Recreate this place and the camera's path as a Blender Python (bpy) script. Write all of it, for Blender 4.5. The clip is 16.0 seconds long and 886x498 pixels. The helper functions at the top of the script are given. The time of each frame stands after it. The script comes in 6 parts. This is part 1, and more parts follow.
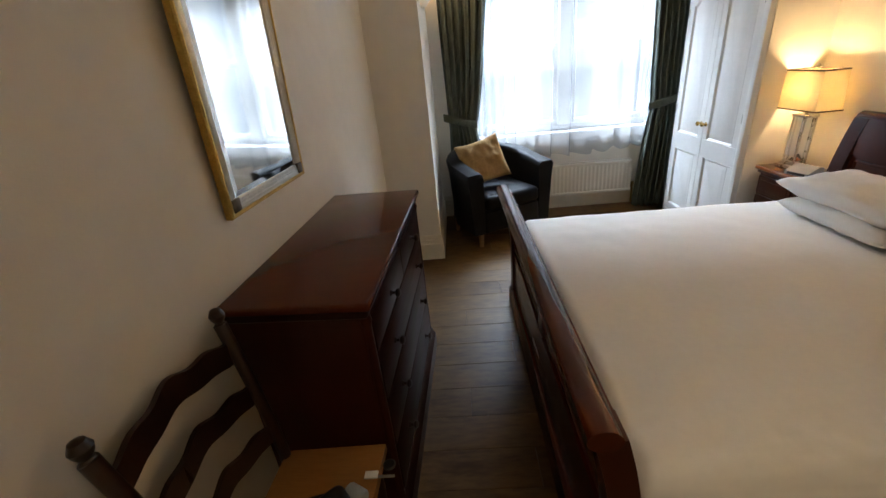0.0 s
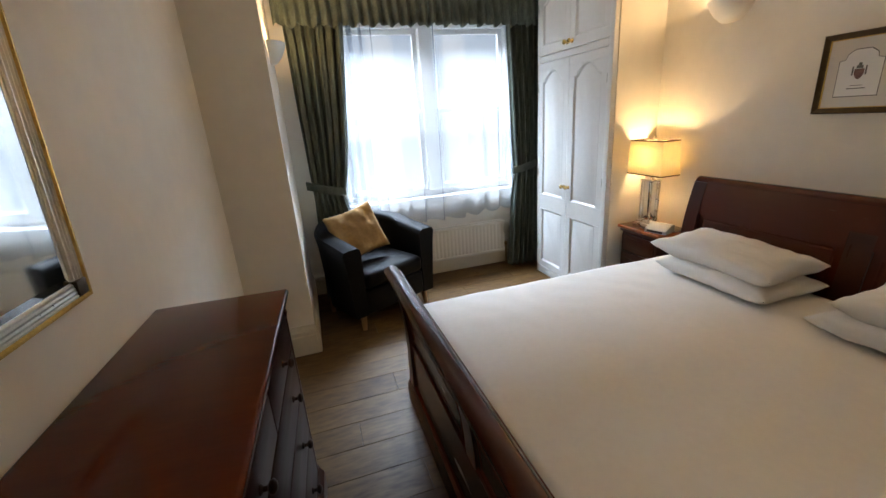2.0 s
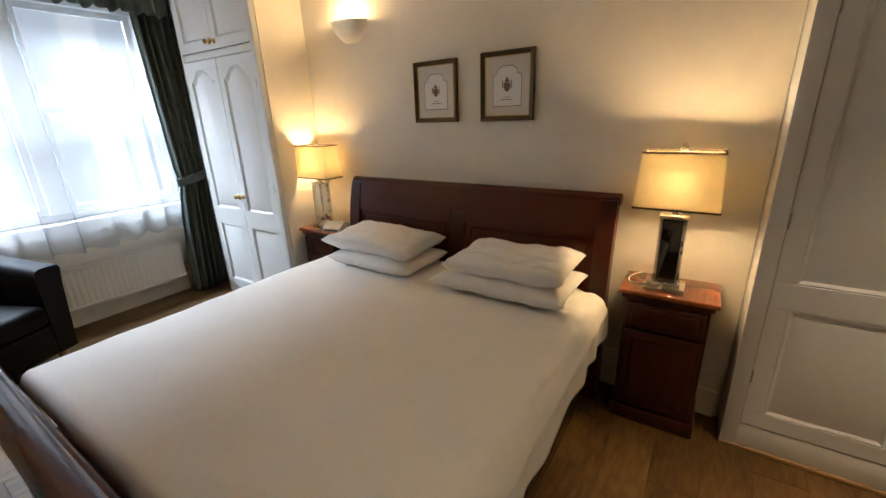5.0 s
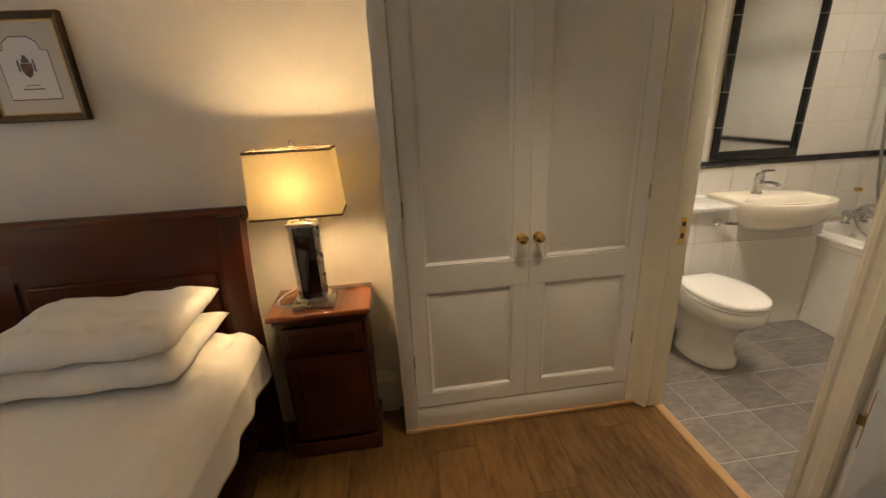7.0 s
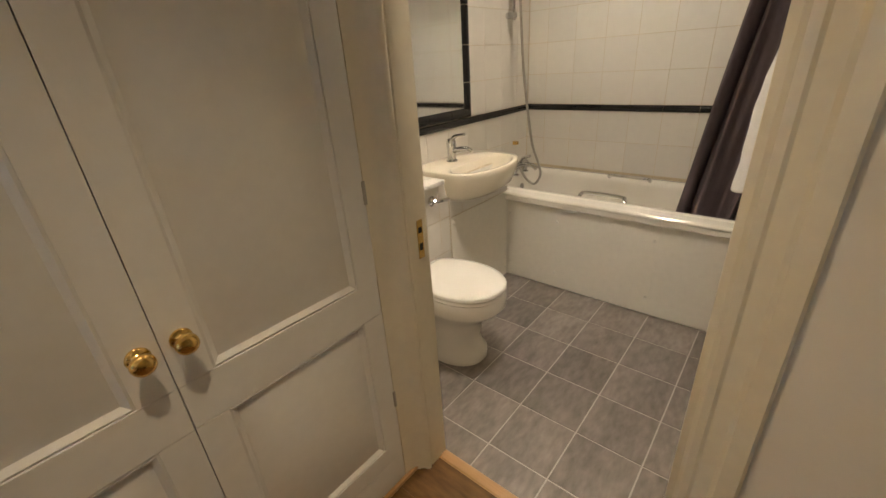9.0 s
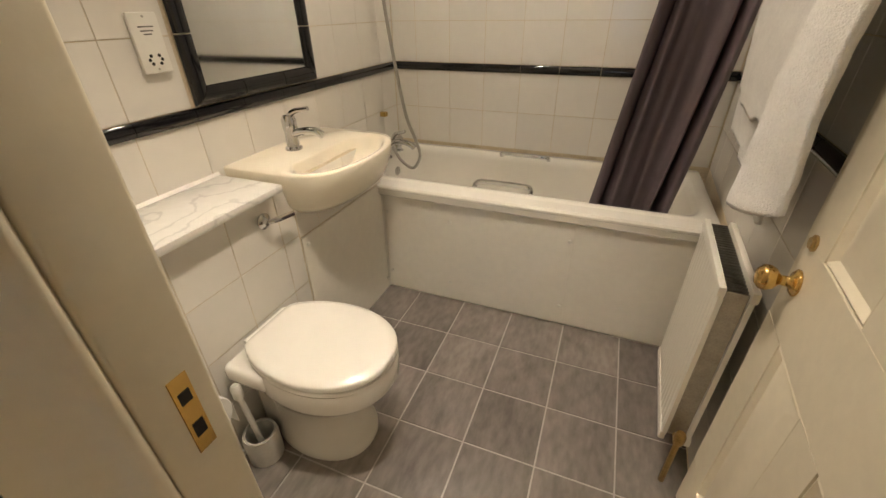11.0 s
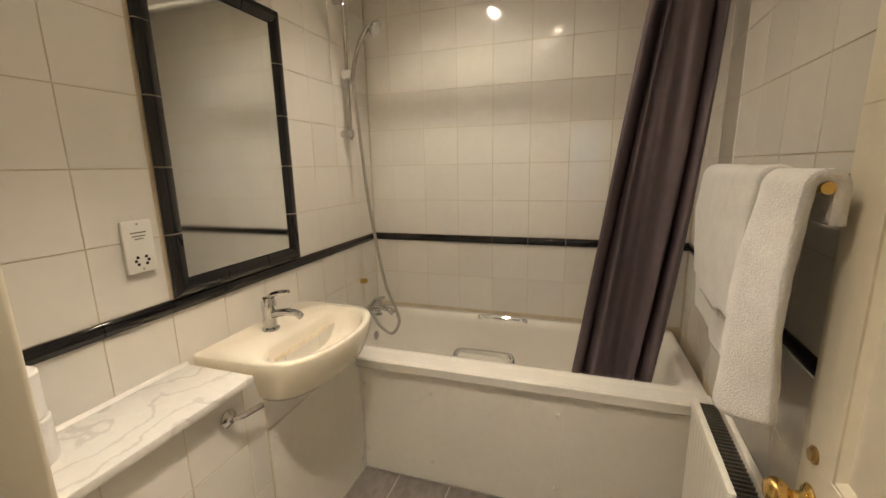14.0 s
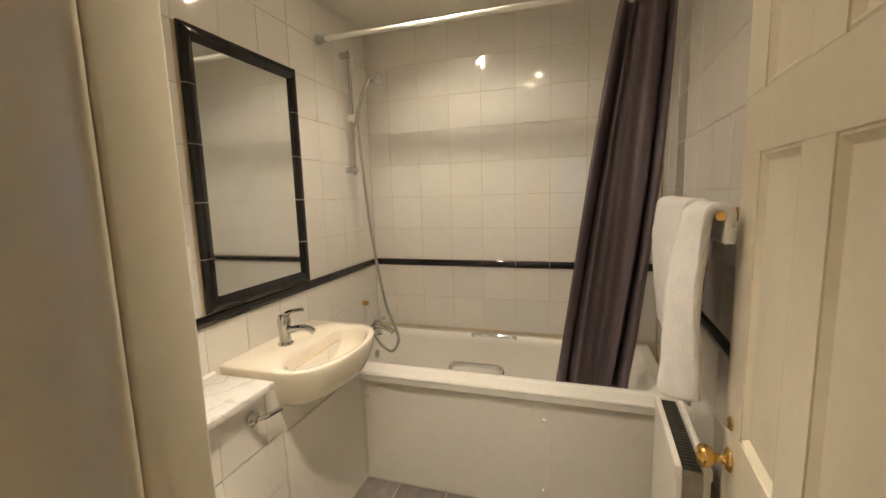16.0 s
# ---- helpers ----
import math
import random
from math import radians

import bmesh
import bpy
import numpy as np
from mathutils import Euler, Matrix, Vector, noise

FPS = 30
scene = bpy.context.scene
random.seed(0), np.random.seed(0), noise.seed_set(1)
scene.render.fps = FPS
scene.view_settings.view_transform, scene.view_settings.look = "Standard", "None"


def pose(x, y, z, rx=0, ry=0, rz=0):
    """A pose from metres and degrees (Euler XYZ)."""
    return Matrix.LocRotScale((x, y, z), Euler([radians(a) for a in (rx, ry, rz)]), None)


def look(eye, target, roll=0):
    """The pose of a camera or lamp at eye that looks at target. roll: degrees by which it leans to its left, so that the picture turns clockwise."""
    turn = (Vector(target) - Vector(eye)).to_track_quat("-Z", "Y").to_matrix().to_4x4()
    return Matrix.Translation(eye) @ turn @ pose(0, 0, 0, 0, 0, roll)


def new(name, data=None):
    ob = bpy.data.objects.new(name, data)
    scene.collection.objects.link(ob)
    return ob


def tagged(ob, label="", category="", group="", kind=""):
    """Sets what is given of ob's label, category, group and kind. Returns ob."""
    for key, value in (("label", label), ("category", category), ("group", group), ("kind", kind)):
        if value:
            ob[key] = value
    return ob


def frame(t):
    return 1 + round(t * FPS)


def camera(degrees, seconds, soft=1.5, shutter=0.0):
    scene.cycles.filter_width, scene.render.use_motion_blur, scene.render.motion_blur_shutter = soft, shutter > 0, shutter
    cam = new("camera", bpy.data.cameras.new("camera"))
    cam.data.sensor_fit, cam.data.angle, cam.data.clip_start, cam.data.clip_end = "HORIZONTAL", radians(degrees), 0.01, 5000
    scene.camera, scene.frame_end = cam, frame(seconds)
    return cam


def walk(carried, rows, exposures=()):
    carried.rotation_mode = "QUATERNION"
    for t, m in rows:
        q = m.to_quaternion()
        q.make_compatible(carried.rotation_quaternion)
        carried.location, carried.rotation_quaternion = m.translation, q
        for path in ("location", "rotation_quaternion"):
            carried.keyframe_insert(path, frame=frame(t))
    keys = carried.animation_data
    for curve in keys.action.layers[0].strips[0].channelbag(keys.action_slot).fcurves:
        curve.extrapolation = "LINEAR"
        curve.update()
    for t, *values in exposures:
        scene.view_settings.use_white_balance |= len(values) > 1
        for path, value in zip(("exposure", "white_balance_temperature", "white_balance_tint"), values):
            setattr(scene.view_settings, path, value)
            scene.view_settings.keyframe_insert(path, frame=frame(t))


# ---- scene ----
cam = camera(95.1, 16.0)
PATH = [
    (0, (-0.041, 0.087, 1.574), (-0.152, 1.908, 0.753), -5.8),
    (0.5, (-0.029, 0.236, 1.571), (-0.048, 2.083, 0.804), -4.4),
    (1, (-0.09, 0.439, 1.582), (0.133, 2.314, 0.922), -4.4),
    (1.5, (-0.118, 0.537, 1.588), (0.228, 2.404, 0.959), -4.7),
    (2, (-0.109, 0.561, 1.592), (0.452, 2.379, 0.975), -4.0),
    (2.5, (-0.078, 0.557, 1.586), (0.685, 2.305, 0.984), -3.3),
    (3, (-0.067, 0.551, 1.575), (0.889, 2.202, 0.976), -2.9),
    (3.5, (-0.049, 0.544, 1.565), (1.101, 2.055, 0.934), -2.3),
    (4, (0.019, 0.503, 1.558), (1.326, 1.879, 0.924), -2.0),
    (4.2, (0.038, 0.479, 1.553), (1.407, 1.795, 0.925), -1.8),
    (6.3, (0.315, 0.206, 1.484), (2.14, 0.609, 0.772), -2.1),
    (6.5, (0.359, 0.168, 1.479), (2.208, 0.429, 0.761), -1.7),
    (7, (0.557, 0.134, 1.468), (2.43, -0.092, 0.804), -2.8),
    (7.5, (0.724, 0.065, 1.423), (2.48, -0.479, 0.635), -3.5),
    (8, (0.952, -0.077, 1.391), (2.629, -0.873, 0.647), -3.5),
    (8.5, (1.098, -0.197, 1.38), (2.593, -1.228, 0.542), -2.3),
    (9, (1.299, -0.308, 1.385), (2.499, -1.672, 0.55), -3.9),
    (9.5, (1.429, -0.449, 1.353), (2.405, -1.923, 0.417), -4.1),
    (9.7, (1.492, -0.538, 1.341), (2.387, -2.059, 0.399), -3.7),
    (11.8, (1.689, -0.976, 1.321), (2.305, -2.57, 0.281), -0.7),
    (12, (1.686, -0.982, 1.332), (2.306, -2.603, 0.338), -0.6),
    (12.5, (1.686, -0.993, 1.356), (2.307, -2.676, 0.471), -0.7),
    (13, (1.694, -0.987, 1.393), (2.329, -2.753, 0.702), -0.4),
    (13.5, (1.696, -0.978, 1.427), (2.339, -2.794, 0.889), -0.8),
    (14, (1.701, -0.961, 1.454), (2.32, -2.821, 1.055), -1.2),
    (14.5, (1.713, -0.944, 1.469), (2.308, -2.828, 1.16), -0.6),
    (15, (1.72, -0.916, 1.479), (2.293, -2.815, 1.221), -1.3),
    (15.5, (1.721, -0.87, 1.478), (2.193, -2.794, 1.203), -2.0),
    (16, (1.632, -0.753, 1.471), (2.233, -2.643, 1.207), -1.7),
]
walk(cam, [(t, look(eye, target, roll)) for t, eye, target, roll in PATH], [(0.0, 0.56), (4.2, 0.52), (6.4, 0.55), (8.0, 0.54), (9.0, 0.55), (9.7, 0.66), (11.8, 0.60), (12.6, 0.54), (14.0, 0.57), (15.5, 0.60), (16.0, 0.72)])

# ---- world, lamps ----
world = bpy.data.worlds.new("sky")
scene.world = world
world.use_nodes = True
wn = world.node_tree.nodes
sky = wn.new("ShaderNodeTexSky")
sky.sky_type, sky.sun_disc, sky.sun_elevation, sky.sun_rotation = "NISHITA", False, radians(40), radians(20)
wn["Background"].inputs[1].default_value = 0.12
world.node_tree.links.new(sky.outputs[0], wn["Background"].inputs[0])


def lamp(name, kind, m, watts, colour, size=0.1, size_y=0.0, spread=0.0):
    data = bpy.data.lights.new(name, kind)
    data.energy, data.color = watts, colour
    if kind == "AREA":
        data.shape, data.size, data.size_y = "RECTANGLE", size, size_y or size
        if spread:
            data.spread = radians(spread)
    else:
        data.shadow_soft_size = size
    if kind == "SPOT":
        data.spot_size, data.spot_blend = radians(spread or 100), 1.0
    ob = new(name, data)
    ob.matrix_world = m
    return ob


WARM, DAY = (1.0, 0.66, 0.32), (0.74, 0.86, 1.0)
lamp("window_daylight", "AREA", look((1.15, 6.4, 4.6), (1.2, 2.2, 0.6)), 2900, DAY, 4.0, 2.4)
lamp("table_lamp_bulb", "POINT", pose(2.14, 0.487, 1.225), 60, WARM, 0.035)
lamp("table_lamp_bulb", "POINT", pose(2.26, 2.93, 1.24), 17, WARM, 0.035)
lamp("wall_light_bulb", "POINT", pose(2.31, 2.57, 2.16), 6, WARM, 0.03)
lamp("wall_light_bulb", "POINT", pose(-0.17, 3.8, 2.16), 6, WARM, 0.03)
lamp("hall_downlight", "SPOT", pose(0.40, -0.25, 2.68), 28, (1.0, 0.77, 0.50), 0.03, 0, 84)
lamp("hall_downlight", "SPOT", pose(1.48, -0.42, 2.68), 68, (1.0, 0.77, 0.50), 0.03, 0, 62)
BATH_SPOTS = (((2.29, -2.46), (2.12, -2.86, 0.9), 24, 132), ((1.91, -1.81), (1.91, -2.10, 0.0), 5, 130), ((2.03, -1.50), (2.12, -1.66, 0.0), 66, 82))
for (bx_, by_), aim_, watts_, cone_ in BATH_SPOTS:
    lamp("bathroom_spot", "SPOT", look((bx_, by_, 2.462), aim_), watts_, (1.0, 0.86, 0.70), 0.03, 0, cone_)

# ---- materials ----


def mat(name, colour, rough=0.5, metal=0.0, vary=0.08, contrast=0.3, scale=6.0, bump=0.0, bump_scale=60.0, stretch=(1, 1, 1), second=None, spec=0.5,
        coat=0.0, random_amount=0.0, translucent=0.0, mix_scale=None):
    """A procedural surface: base colour with two scales of variation, and fine relief."""
    m = bpy.data.materials.new(name)
    m.use_nodes = True
    nt = m.node_tree
    n, l = nt.nodes, nt.links
    b = n["Principled BSDF"]
    tc = n.new("ShaderNodeTexCoord")
    mp = n.new("ShaderNodeMapping")
    mp.inputs["Scale"].default_value = stretch
    l.new(tc.outputs["Object"], mp.inputs[0])
    if random_amount:
        own, shift = n.new("ShaderNodeObjectInfo"), n.new("ShaderNodeVectorMath")
        shift.operation = "MULTIPLY"
        shift.inputs[1].default_value = (37.0, 53.0, 71.0)
        l.new(own.outputs["Random"], shift.inputs[0]), l.new(shift.outputs[0], mp.inputs["Location"])
    big, fine = n.new("ShaderNodeTexNoise"), n.new("ShaderNodeTexNoise")
    big.inputs["Scale"].default_value, fine.inputs["Scale"].default_value = scale, scale * 7.3
    big.inputs["Detail"].default_value, fine.inputs["Detail"].default_value = 5, 4
    l.new(mp.outputs[0], big.inputs[0]), l.new(mp.outputs[0], fine.inputs[0])
    add = n.new("ShaderNodeMath")
    add.operation = "ADD"
    l.new(big.outputs[0], add.inputs[0]), l.new(fine.outputs[0], add.inputs[1])
    ramp = n.new("ShaderNodeMapRange")
    ramp.inputs[1].default_value, ramp.inputs[2].default_value = 1 - contrast, 1 + contrast
    l.new(add.outputs[0], ramp.inputs[0])
    mix = n.new("ShaderNodeMix")
    mix.data_type = "RGBA"
    lo = second or tuple(c * (1 - vary) for c in colour)
    hi = colour if second else tuple(min(1, c * (1 + vary)) for c in colour)
    mix.inputs[6].default_value, mix.inputs[7].default_value = (*lo, 1), (*hi, 1)
    l.new(ramp.outputs[0], mix.inputs[0])
    out = mix.outputs[2]
    if random_amount:
        info, hsv, r = n.new("ShaderNodeObjectInfo"), n.new("ShaderNodeHueSaturation"), n.new("ShaderNodeMapRange")
        r.inputs[3].default_value, r.inputs[4].default_value = 1 - random_amount, 1 + random_amount
        l.new(info.outputs["Random"], r.inputs[0]), l.new(r.outputs[0], hsv.inputs["Value"]), l.new(out, hsv.inputs["Color"])
        out = hsv.outputs[0]
    l.new(out, b.inputs["Base Color"])
    rr = n.new("ShaderNodeMapRange")
    rr.inputs[3].default_value, rr.inputs[4].default_value = max(0.02, rough - 0.06), min(1, rough + 0.06)
    l.new(big.outputs[0], rr.inputs[0]), l.new(rr.outputs[0], b.inputs["Roughness"])
    b.inputs["Metallic"].default_value = metal
    b.inputs["Specular IOR Level"].default_value = spec
    b.inputs["Coat Weight"].default_value = coat
    b.inputs["Coat Roughness"].default_value = 0.12
    if bump:
        nb, bp = n.new("ShaderNodeTexNoise"), n.new("ShaderNodeBump")
        nb.inputs["Scale"].default_value, nb.inputs["Detail"].default_value = bump_scale, 4
        l.new(mp.outputs[0], nb.inputs[0]), l.new(nb.outputs[0], bp.inputs["Height"])
        bp.inputs["Strength"].default_value, bp.inputs["Distance"].default_value = min(1.0, bump), 0.004
        l.new(bp.outputs[0], b.inputs["Normal"])
    if translucent:
        tr, ms = n.new("ShaderNodeBsdfTranslucent"), n.new("ShaderNodeMixShader")
        l.new(out, tr.inputs[0]), l.new(b.outputs[0], ms.inputs[1]), l.new(tr.outputs[0], ms.inputs[2])
        ms.inputs[0].default_value = translucent
        l.new(ms.outputs[0], n["Material Output"].inputs[0])
    return m


def wood(name, dark, light, rough, along, coat=0.0, scale=3.0, random_amount=0.0, spec=0.5, contrast=0.6):
    """Grained wood; along is the axis of the grain."""
    st = [9.0, 9.0, 9.0]
    st["xyz".index(along)] = 0.7
    m = mat(name, light, rough, vary=0.3, scale=scale, stretch=st, second=dark, contrast=contrast, bump=0.03, bump_scale=18, coat=coat, random_amount=random_amount, spec=spec)
    return m


M = {}
M["wall"] = mat("magnolia_wall_paint", (0.79, 0.74, 0.645), 0.75, vary=0.03, scale=1.5, bump=0.12, bump_scale=140)
M["ceiling"] = mat("white_ceiling_paint", (0.80, 0.77, 0.70), 0.85, vary=0.02, scale=1.2, bump=0.1, bump_scale=120)
M["trim"] = mat("cream_gloss_trim", (0.74, 0.68, 0.54), 0.32, vary=0.04, scale=5, bump=0.06, bump_scale=60)
M["white_gloss"] = mat("white_satin_paint", (0.74, 0.73, 0.70), 0.36, vary=0.03, scale=4, bump=0.06, bump_scale=70)
M["mahog"] = wood("mahogany_along_y", (0.060, 0.0110, 0.0040), (0.084, 0.0165, 0.0060), 0.25, "y", coat=0.06, spec=0.3, contrast=0.9)
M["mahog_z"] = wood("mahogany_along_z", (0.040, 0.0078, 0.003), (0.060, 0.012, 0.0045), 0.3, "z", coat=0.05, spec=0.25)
# Drawer fronts turned from the window and bed rails: shade mixed into the colour.
M["mahog_x_shaded"] = wood("shaded_mahogany_along_x", (0.020, 0.0042, 0.002), (0.034, 0.0075, 0.0032), 0.34, "x", spec=0.12)
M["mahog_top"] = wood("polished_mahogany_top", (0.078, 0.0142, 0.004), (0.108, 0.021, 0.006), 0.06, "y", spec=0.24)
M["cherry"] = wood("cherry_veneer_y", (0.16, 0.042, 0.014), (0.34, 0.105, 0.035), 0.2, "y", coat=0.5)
# Cabinet bodies: the same cherry, with shade on upright faces put into the colour.
M["cherry_z_shaded"] = wood("shaded_cherry_veneer_z", (0.026, 0.0065, 0.003), (0.075, 0.018, 0.007), 0.3, "z", coat=0.1, spec=0.3)
M["dark_chair"] = wood("dark_stained_beech", (0.014, 0.006, 0.004), (0.05, 0.02, 0.011), 0.3, "z", coat=0.3)
M["seat_wood"] = wood("amber_seat_wood", (0.26, 0.115, 0.03), (0.42, 0.20, 0.06), 0.36, "y", coat=0.3)
M["beech"] = wood("beech_leg", (0.30, 0.16, 0.07), (0.48, 0.28, 0.13), 0.4, "z")
M["plank"] = mat("oak_laminate", (0.160, 0.088, 0.029), 0.42, second=(0.062, 0.029, 0.0095), scale=2.0, contrast=0.30, stretch=(0.75, 3.0, 3.0), bump=0.05, bump_scale=30, random_amount=0.16, spec=0.2)
M["thresh"] = wood("oak_threshold", (0.36, 0.21, 0.09), (0.52, 0.32, 0.15), 0.34, "x")
M["joint"] = mat("dark_joint", (0.02, 0.014, 0.01), 0.8)
M["duvet"] = mat("white_cotton", (0.90, 0.88, 0.84), 0.9, vary=0.02, scale=5, bump=0.3, bump_scale=9, spec=0.2)
M["pillow"] = mat("white_pillow_cotton", (0.87, 0.86, 0.845), 0.9, vary=0.02, scale=7, bump=0.3, bump_scale=14, spec=0.2)
M["green"] = mat("green_damask", (0.125, 0.145, 0.120), 0.75, second=(0.058, 0.072, 0.062), scale=22, bump=0.3, bump_scale=120, spec=0.3, stretch=(1, 1, 0.45))
M["leather"] = mat("black_leather", (0.0045, 0.004, 0.0045), 0.5, vary=0.3, scale=8, bump=0.3, bump_scale=180, spec=0.13)
M["suede"] = mat("tan_suede_cushion", (0.35, 0.215, 0.09), 0.9, vary=0.14, scale=7, bump=0.35, bump_scale=40, spec=0.2)
M["brass"] = mat("polished_brass", (0.72, 0.49, 0.17), 0.2, 1.0, vary=0.08, scale=20)
M["old_brass"] = mat("aged_brass", (0.42, 0.29, 0.12), 0.36, 1.0, vary=0.25, scale=30)
M["chrome"] = mat("chrome", (0.62, 0.62, 0.62), 0.09, 1.0, vary=0.03, scale=10)
M["steel"] = mat("hinge_steel", (0.42, 0.40, 0.36), 0.4, 1.0, vary=0.15, scale=30)
M["gilt"] = mat("gilt_frame", (0.50, 0.33, 0.09), 0.34, 0.85, vary=0.22, scale=25, bump=0.2, bump_scale=80)
M["silver_bead"] = mat("silvered_bead", (0.55, 0.54, 0.50), 0.3, 0.9, vary=0.15, scale=40)
M["mirror"] = mat("mirror_glass", (0.92, 0.94, 0.93), 0.03, 1.0, vary=0.0, scale=1)
M["bronze"] = mat("dark_bronze_frame", (0.07, 0.045, 0.02), 0.35, 0.6, vary=0.3, scale=30, bump=0.2, bump_scale=90)
M["mount"] = mat("cream_mount_board", (0.66, 0.62, 0.55), 0.85, vary=0.02, scale=10)
M["paper"] = mat("white_print_paper", (0.80, 0.79, 0.76), 0.85, vary=0.02, scale=10)
M["ink"] = mat("grey_ink", (0.16, 0.15, 0.14), 0.8, vary=0.3, scale=30)
M["red_ink"] = mat("red_brown_ink", (0.20, 0.11, 0.09), 0.8, vary=0.4, scale=60)
M["shade"] = mat("cream_lamp_fabric", (0.86, 0.78, 0.58), 0.85, vary=0.03, scale=30, translucent=0.62)
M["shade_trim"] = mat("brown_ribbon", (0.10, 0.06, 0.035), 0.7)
M["plaster"] = mat("white_plaster_bowl", (0.78, 0.76, 0.70), 0.7, vary=0.02, scale=8)
M["black_glass"] = mat("smoked_mirror_glass", (0.10, 0.10, 0.105), 0.06, 0.9, vary=0.1, scale=4)
M["silver"] = mat("brushed_silver", (0.62, 0.58, 0.50), 0.28, 1.0, vary=0.08, scale=20)
M["rad"] = mat("white_radiator_enamel", (0.72, 0.69, 0.61), 0.34, vary=0.03, scale=5)
M["black"] = mat("black_plastic", (0.018, 0.018, 0.02), 0.42, vary=0.2, scale=20)
# Near-black for solid pieces that stand in for the shade inside holes and slots.
M["hole_shade"] = mat("hole_shade_black", (0.012, 0.011, 0.010), 0.8)
M["grey_plastic"] = mat("silver_grey_plastic", (0.36, 0.38, 0.40), 0.4, vary=0.1, scale=20)
M["tile"] = mat("white_glazed_tile", (0.74, 0.71, 0.65), 0.06, vary=0.02, scale=3, bump=0.09, bump_scale=11, random_amount=0.025)
M["grout"] = mat("cream_grout", (0.60, 0.51, 0.36), 0.9, vary=0.12, scale=12)
M["black_tile"] = mat("black_glazed_tile", (0.008, 0.008, 0.009), 0.08, vary=0.2, scale=5)
M["floor_tile"] = mat("grey_vinyl_tile", (0.255, 0.225, 0.20), 0.36, second=(0.125, 0.107, 0.095), scale=4.0, contrast=0.34, bump=0.10, bump_scale=24, random_amount=0.14, stretch=(1.5, 1, 0.6))
M["floor_grout"] = mat("pale_floor_joint", (0.42, 0.385, 0.35), 0.8, vary=0.1, scale=10)
M["ceramic"] = mat("white_ceramic", (0.82, 0.79, 0.72), 0.08, vary=0.01, scale=4, coat=0.3)
M["cream_ceramic"] = mat("cream_ceramic", (0.80, 0.735, 0.60), 0.09, vary=0.015, scale=4, coat=0.3)
M["panel"] = mat("white_bath_panel", (0.80, 0.77, 0.69), 0.4, vary=0.03, scale=4)
M["plastic_white"] = mat("white_plastic", (0.76, 0.74, 0.68), 0.35, vary=0.02, scale=10)
M["purple"] = mat("aubergine_curtain", (0.135, 0.105, 0.118), 0.5, vary=0.12, scale=10, bump=0.1, bump_scale=120, stretch=(1, 1, 0.3), spec=0.4)
M["towel"] = mat("white_terry", (0.78, 0.77, 0.75), 0.95, vary=0.06, scale=22, bump=0.8, bump_scale=260, spec=0.1)
M["tissue"] = mat("white_tissue", (0.86, 0.85, 0.82), 0.95, vary=0.02, scale=15, bump=0.3, bump_scale=120)
M["pale_plastic"] = mat("pale_grey_plastic", (0.52, 0.51, 0.47), 0.35, vary=0.05, scale=12)
M["paper_tube"] = mat("brown_card", (0.40, 0.28, 0.15), 0.85)


def marble(name):
    m = mat(name, (0.72, 0.70, 0.65), 0.2, vary=0.04, scale=5)
    n, l = m.node_tree.nodes, m.node_tree.links
    b = n["Principled BSDF"]
    base = b.inputs["Base Color"].links[0].from_socket
    tc, wv, rp, mx = n.new("ShaderNodeTexCoord"), n.new("ShaderNodeTexWave"), n.new("ShaderNodeValToRGB"), n.new("ShaderNodeMix")
    wv.inputs["Scale"].default_value, wv.inputs["Distortion"].default_value, wv.inputs["Detail"].default_value = 3.2, 14, 5
    wv.inputs["Detail Scale"].default_value = 1.6
    l.new(tc.outputs["Object"], wv.inputs[0]), l.new(wv.outputs[1], rp.inputs[0])
    rp.color_ramp.elements[0].position, rp.color_ramp.elements[1].position = 0.0, 0.11
    rp.color_ramp.elements[0].color, rp.color_ramp.elements[1].color = (0.32, 0.32, 0.32, 1), (0, 0, 0, 1)
    mx.data_type = "RGBA"
    l.new(rp.outputs[0], mx.inputs[0]), l.new(base, mx.inputs[6])
    mx.inputs[7].default_value = (0.33, 0.32, 0.31, 1)
    l.new(mx.outputs[2], b.inputs["Base Color"])
    return m


M["marble"] = marble("white_veined_marble")


def glow(name, colour, strength):
    m = bpy.data.materials.new(name)
    m.use_nodes = True
    n, l = m.node_tree.nodes, m.node_tree.links
    n.remove(n["Principled BSDF"])
    e = n.new("ShaderNodeEmission")
    e.inputs[0].default_value, e.inputs[1].default_value = (*colour, 1), strength
    l.new(e.outputs[0], n["Material Output"].inputs[0])
    return m


M["bulb"] = glow("lit_bulb", (1.0, 0.72, 0.38), 14)
M["spot_glass"] = glow("lit_spot", (1.0, 0.82, 0.6), 140)


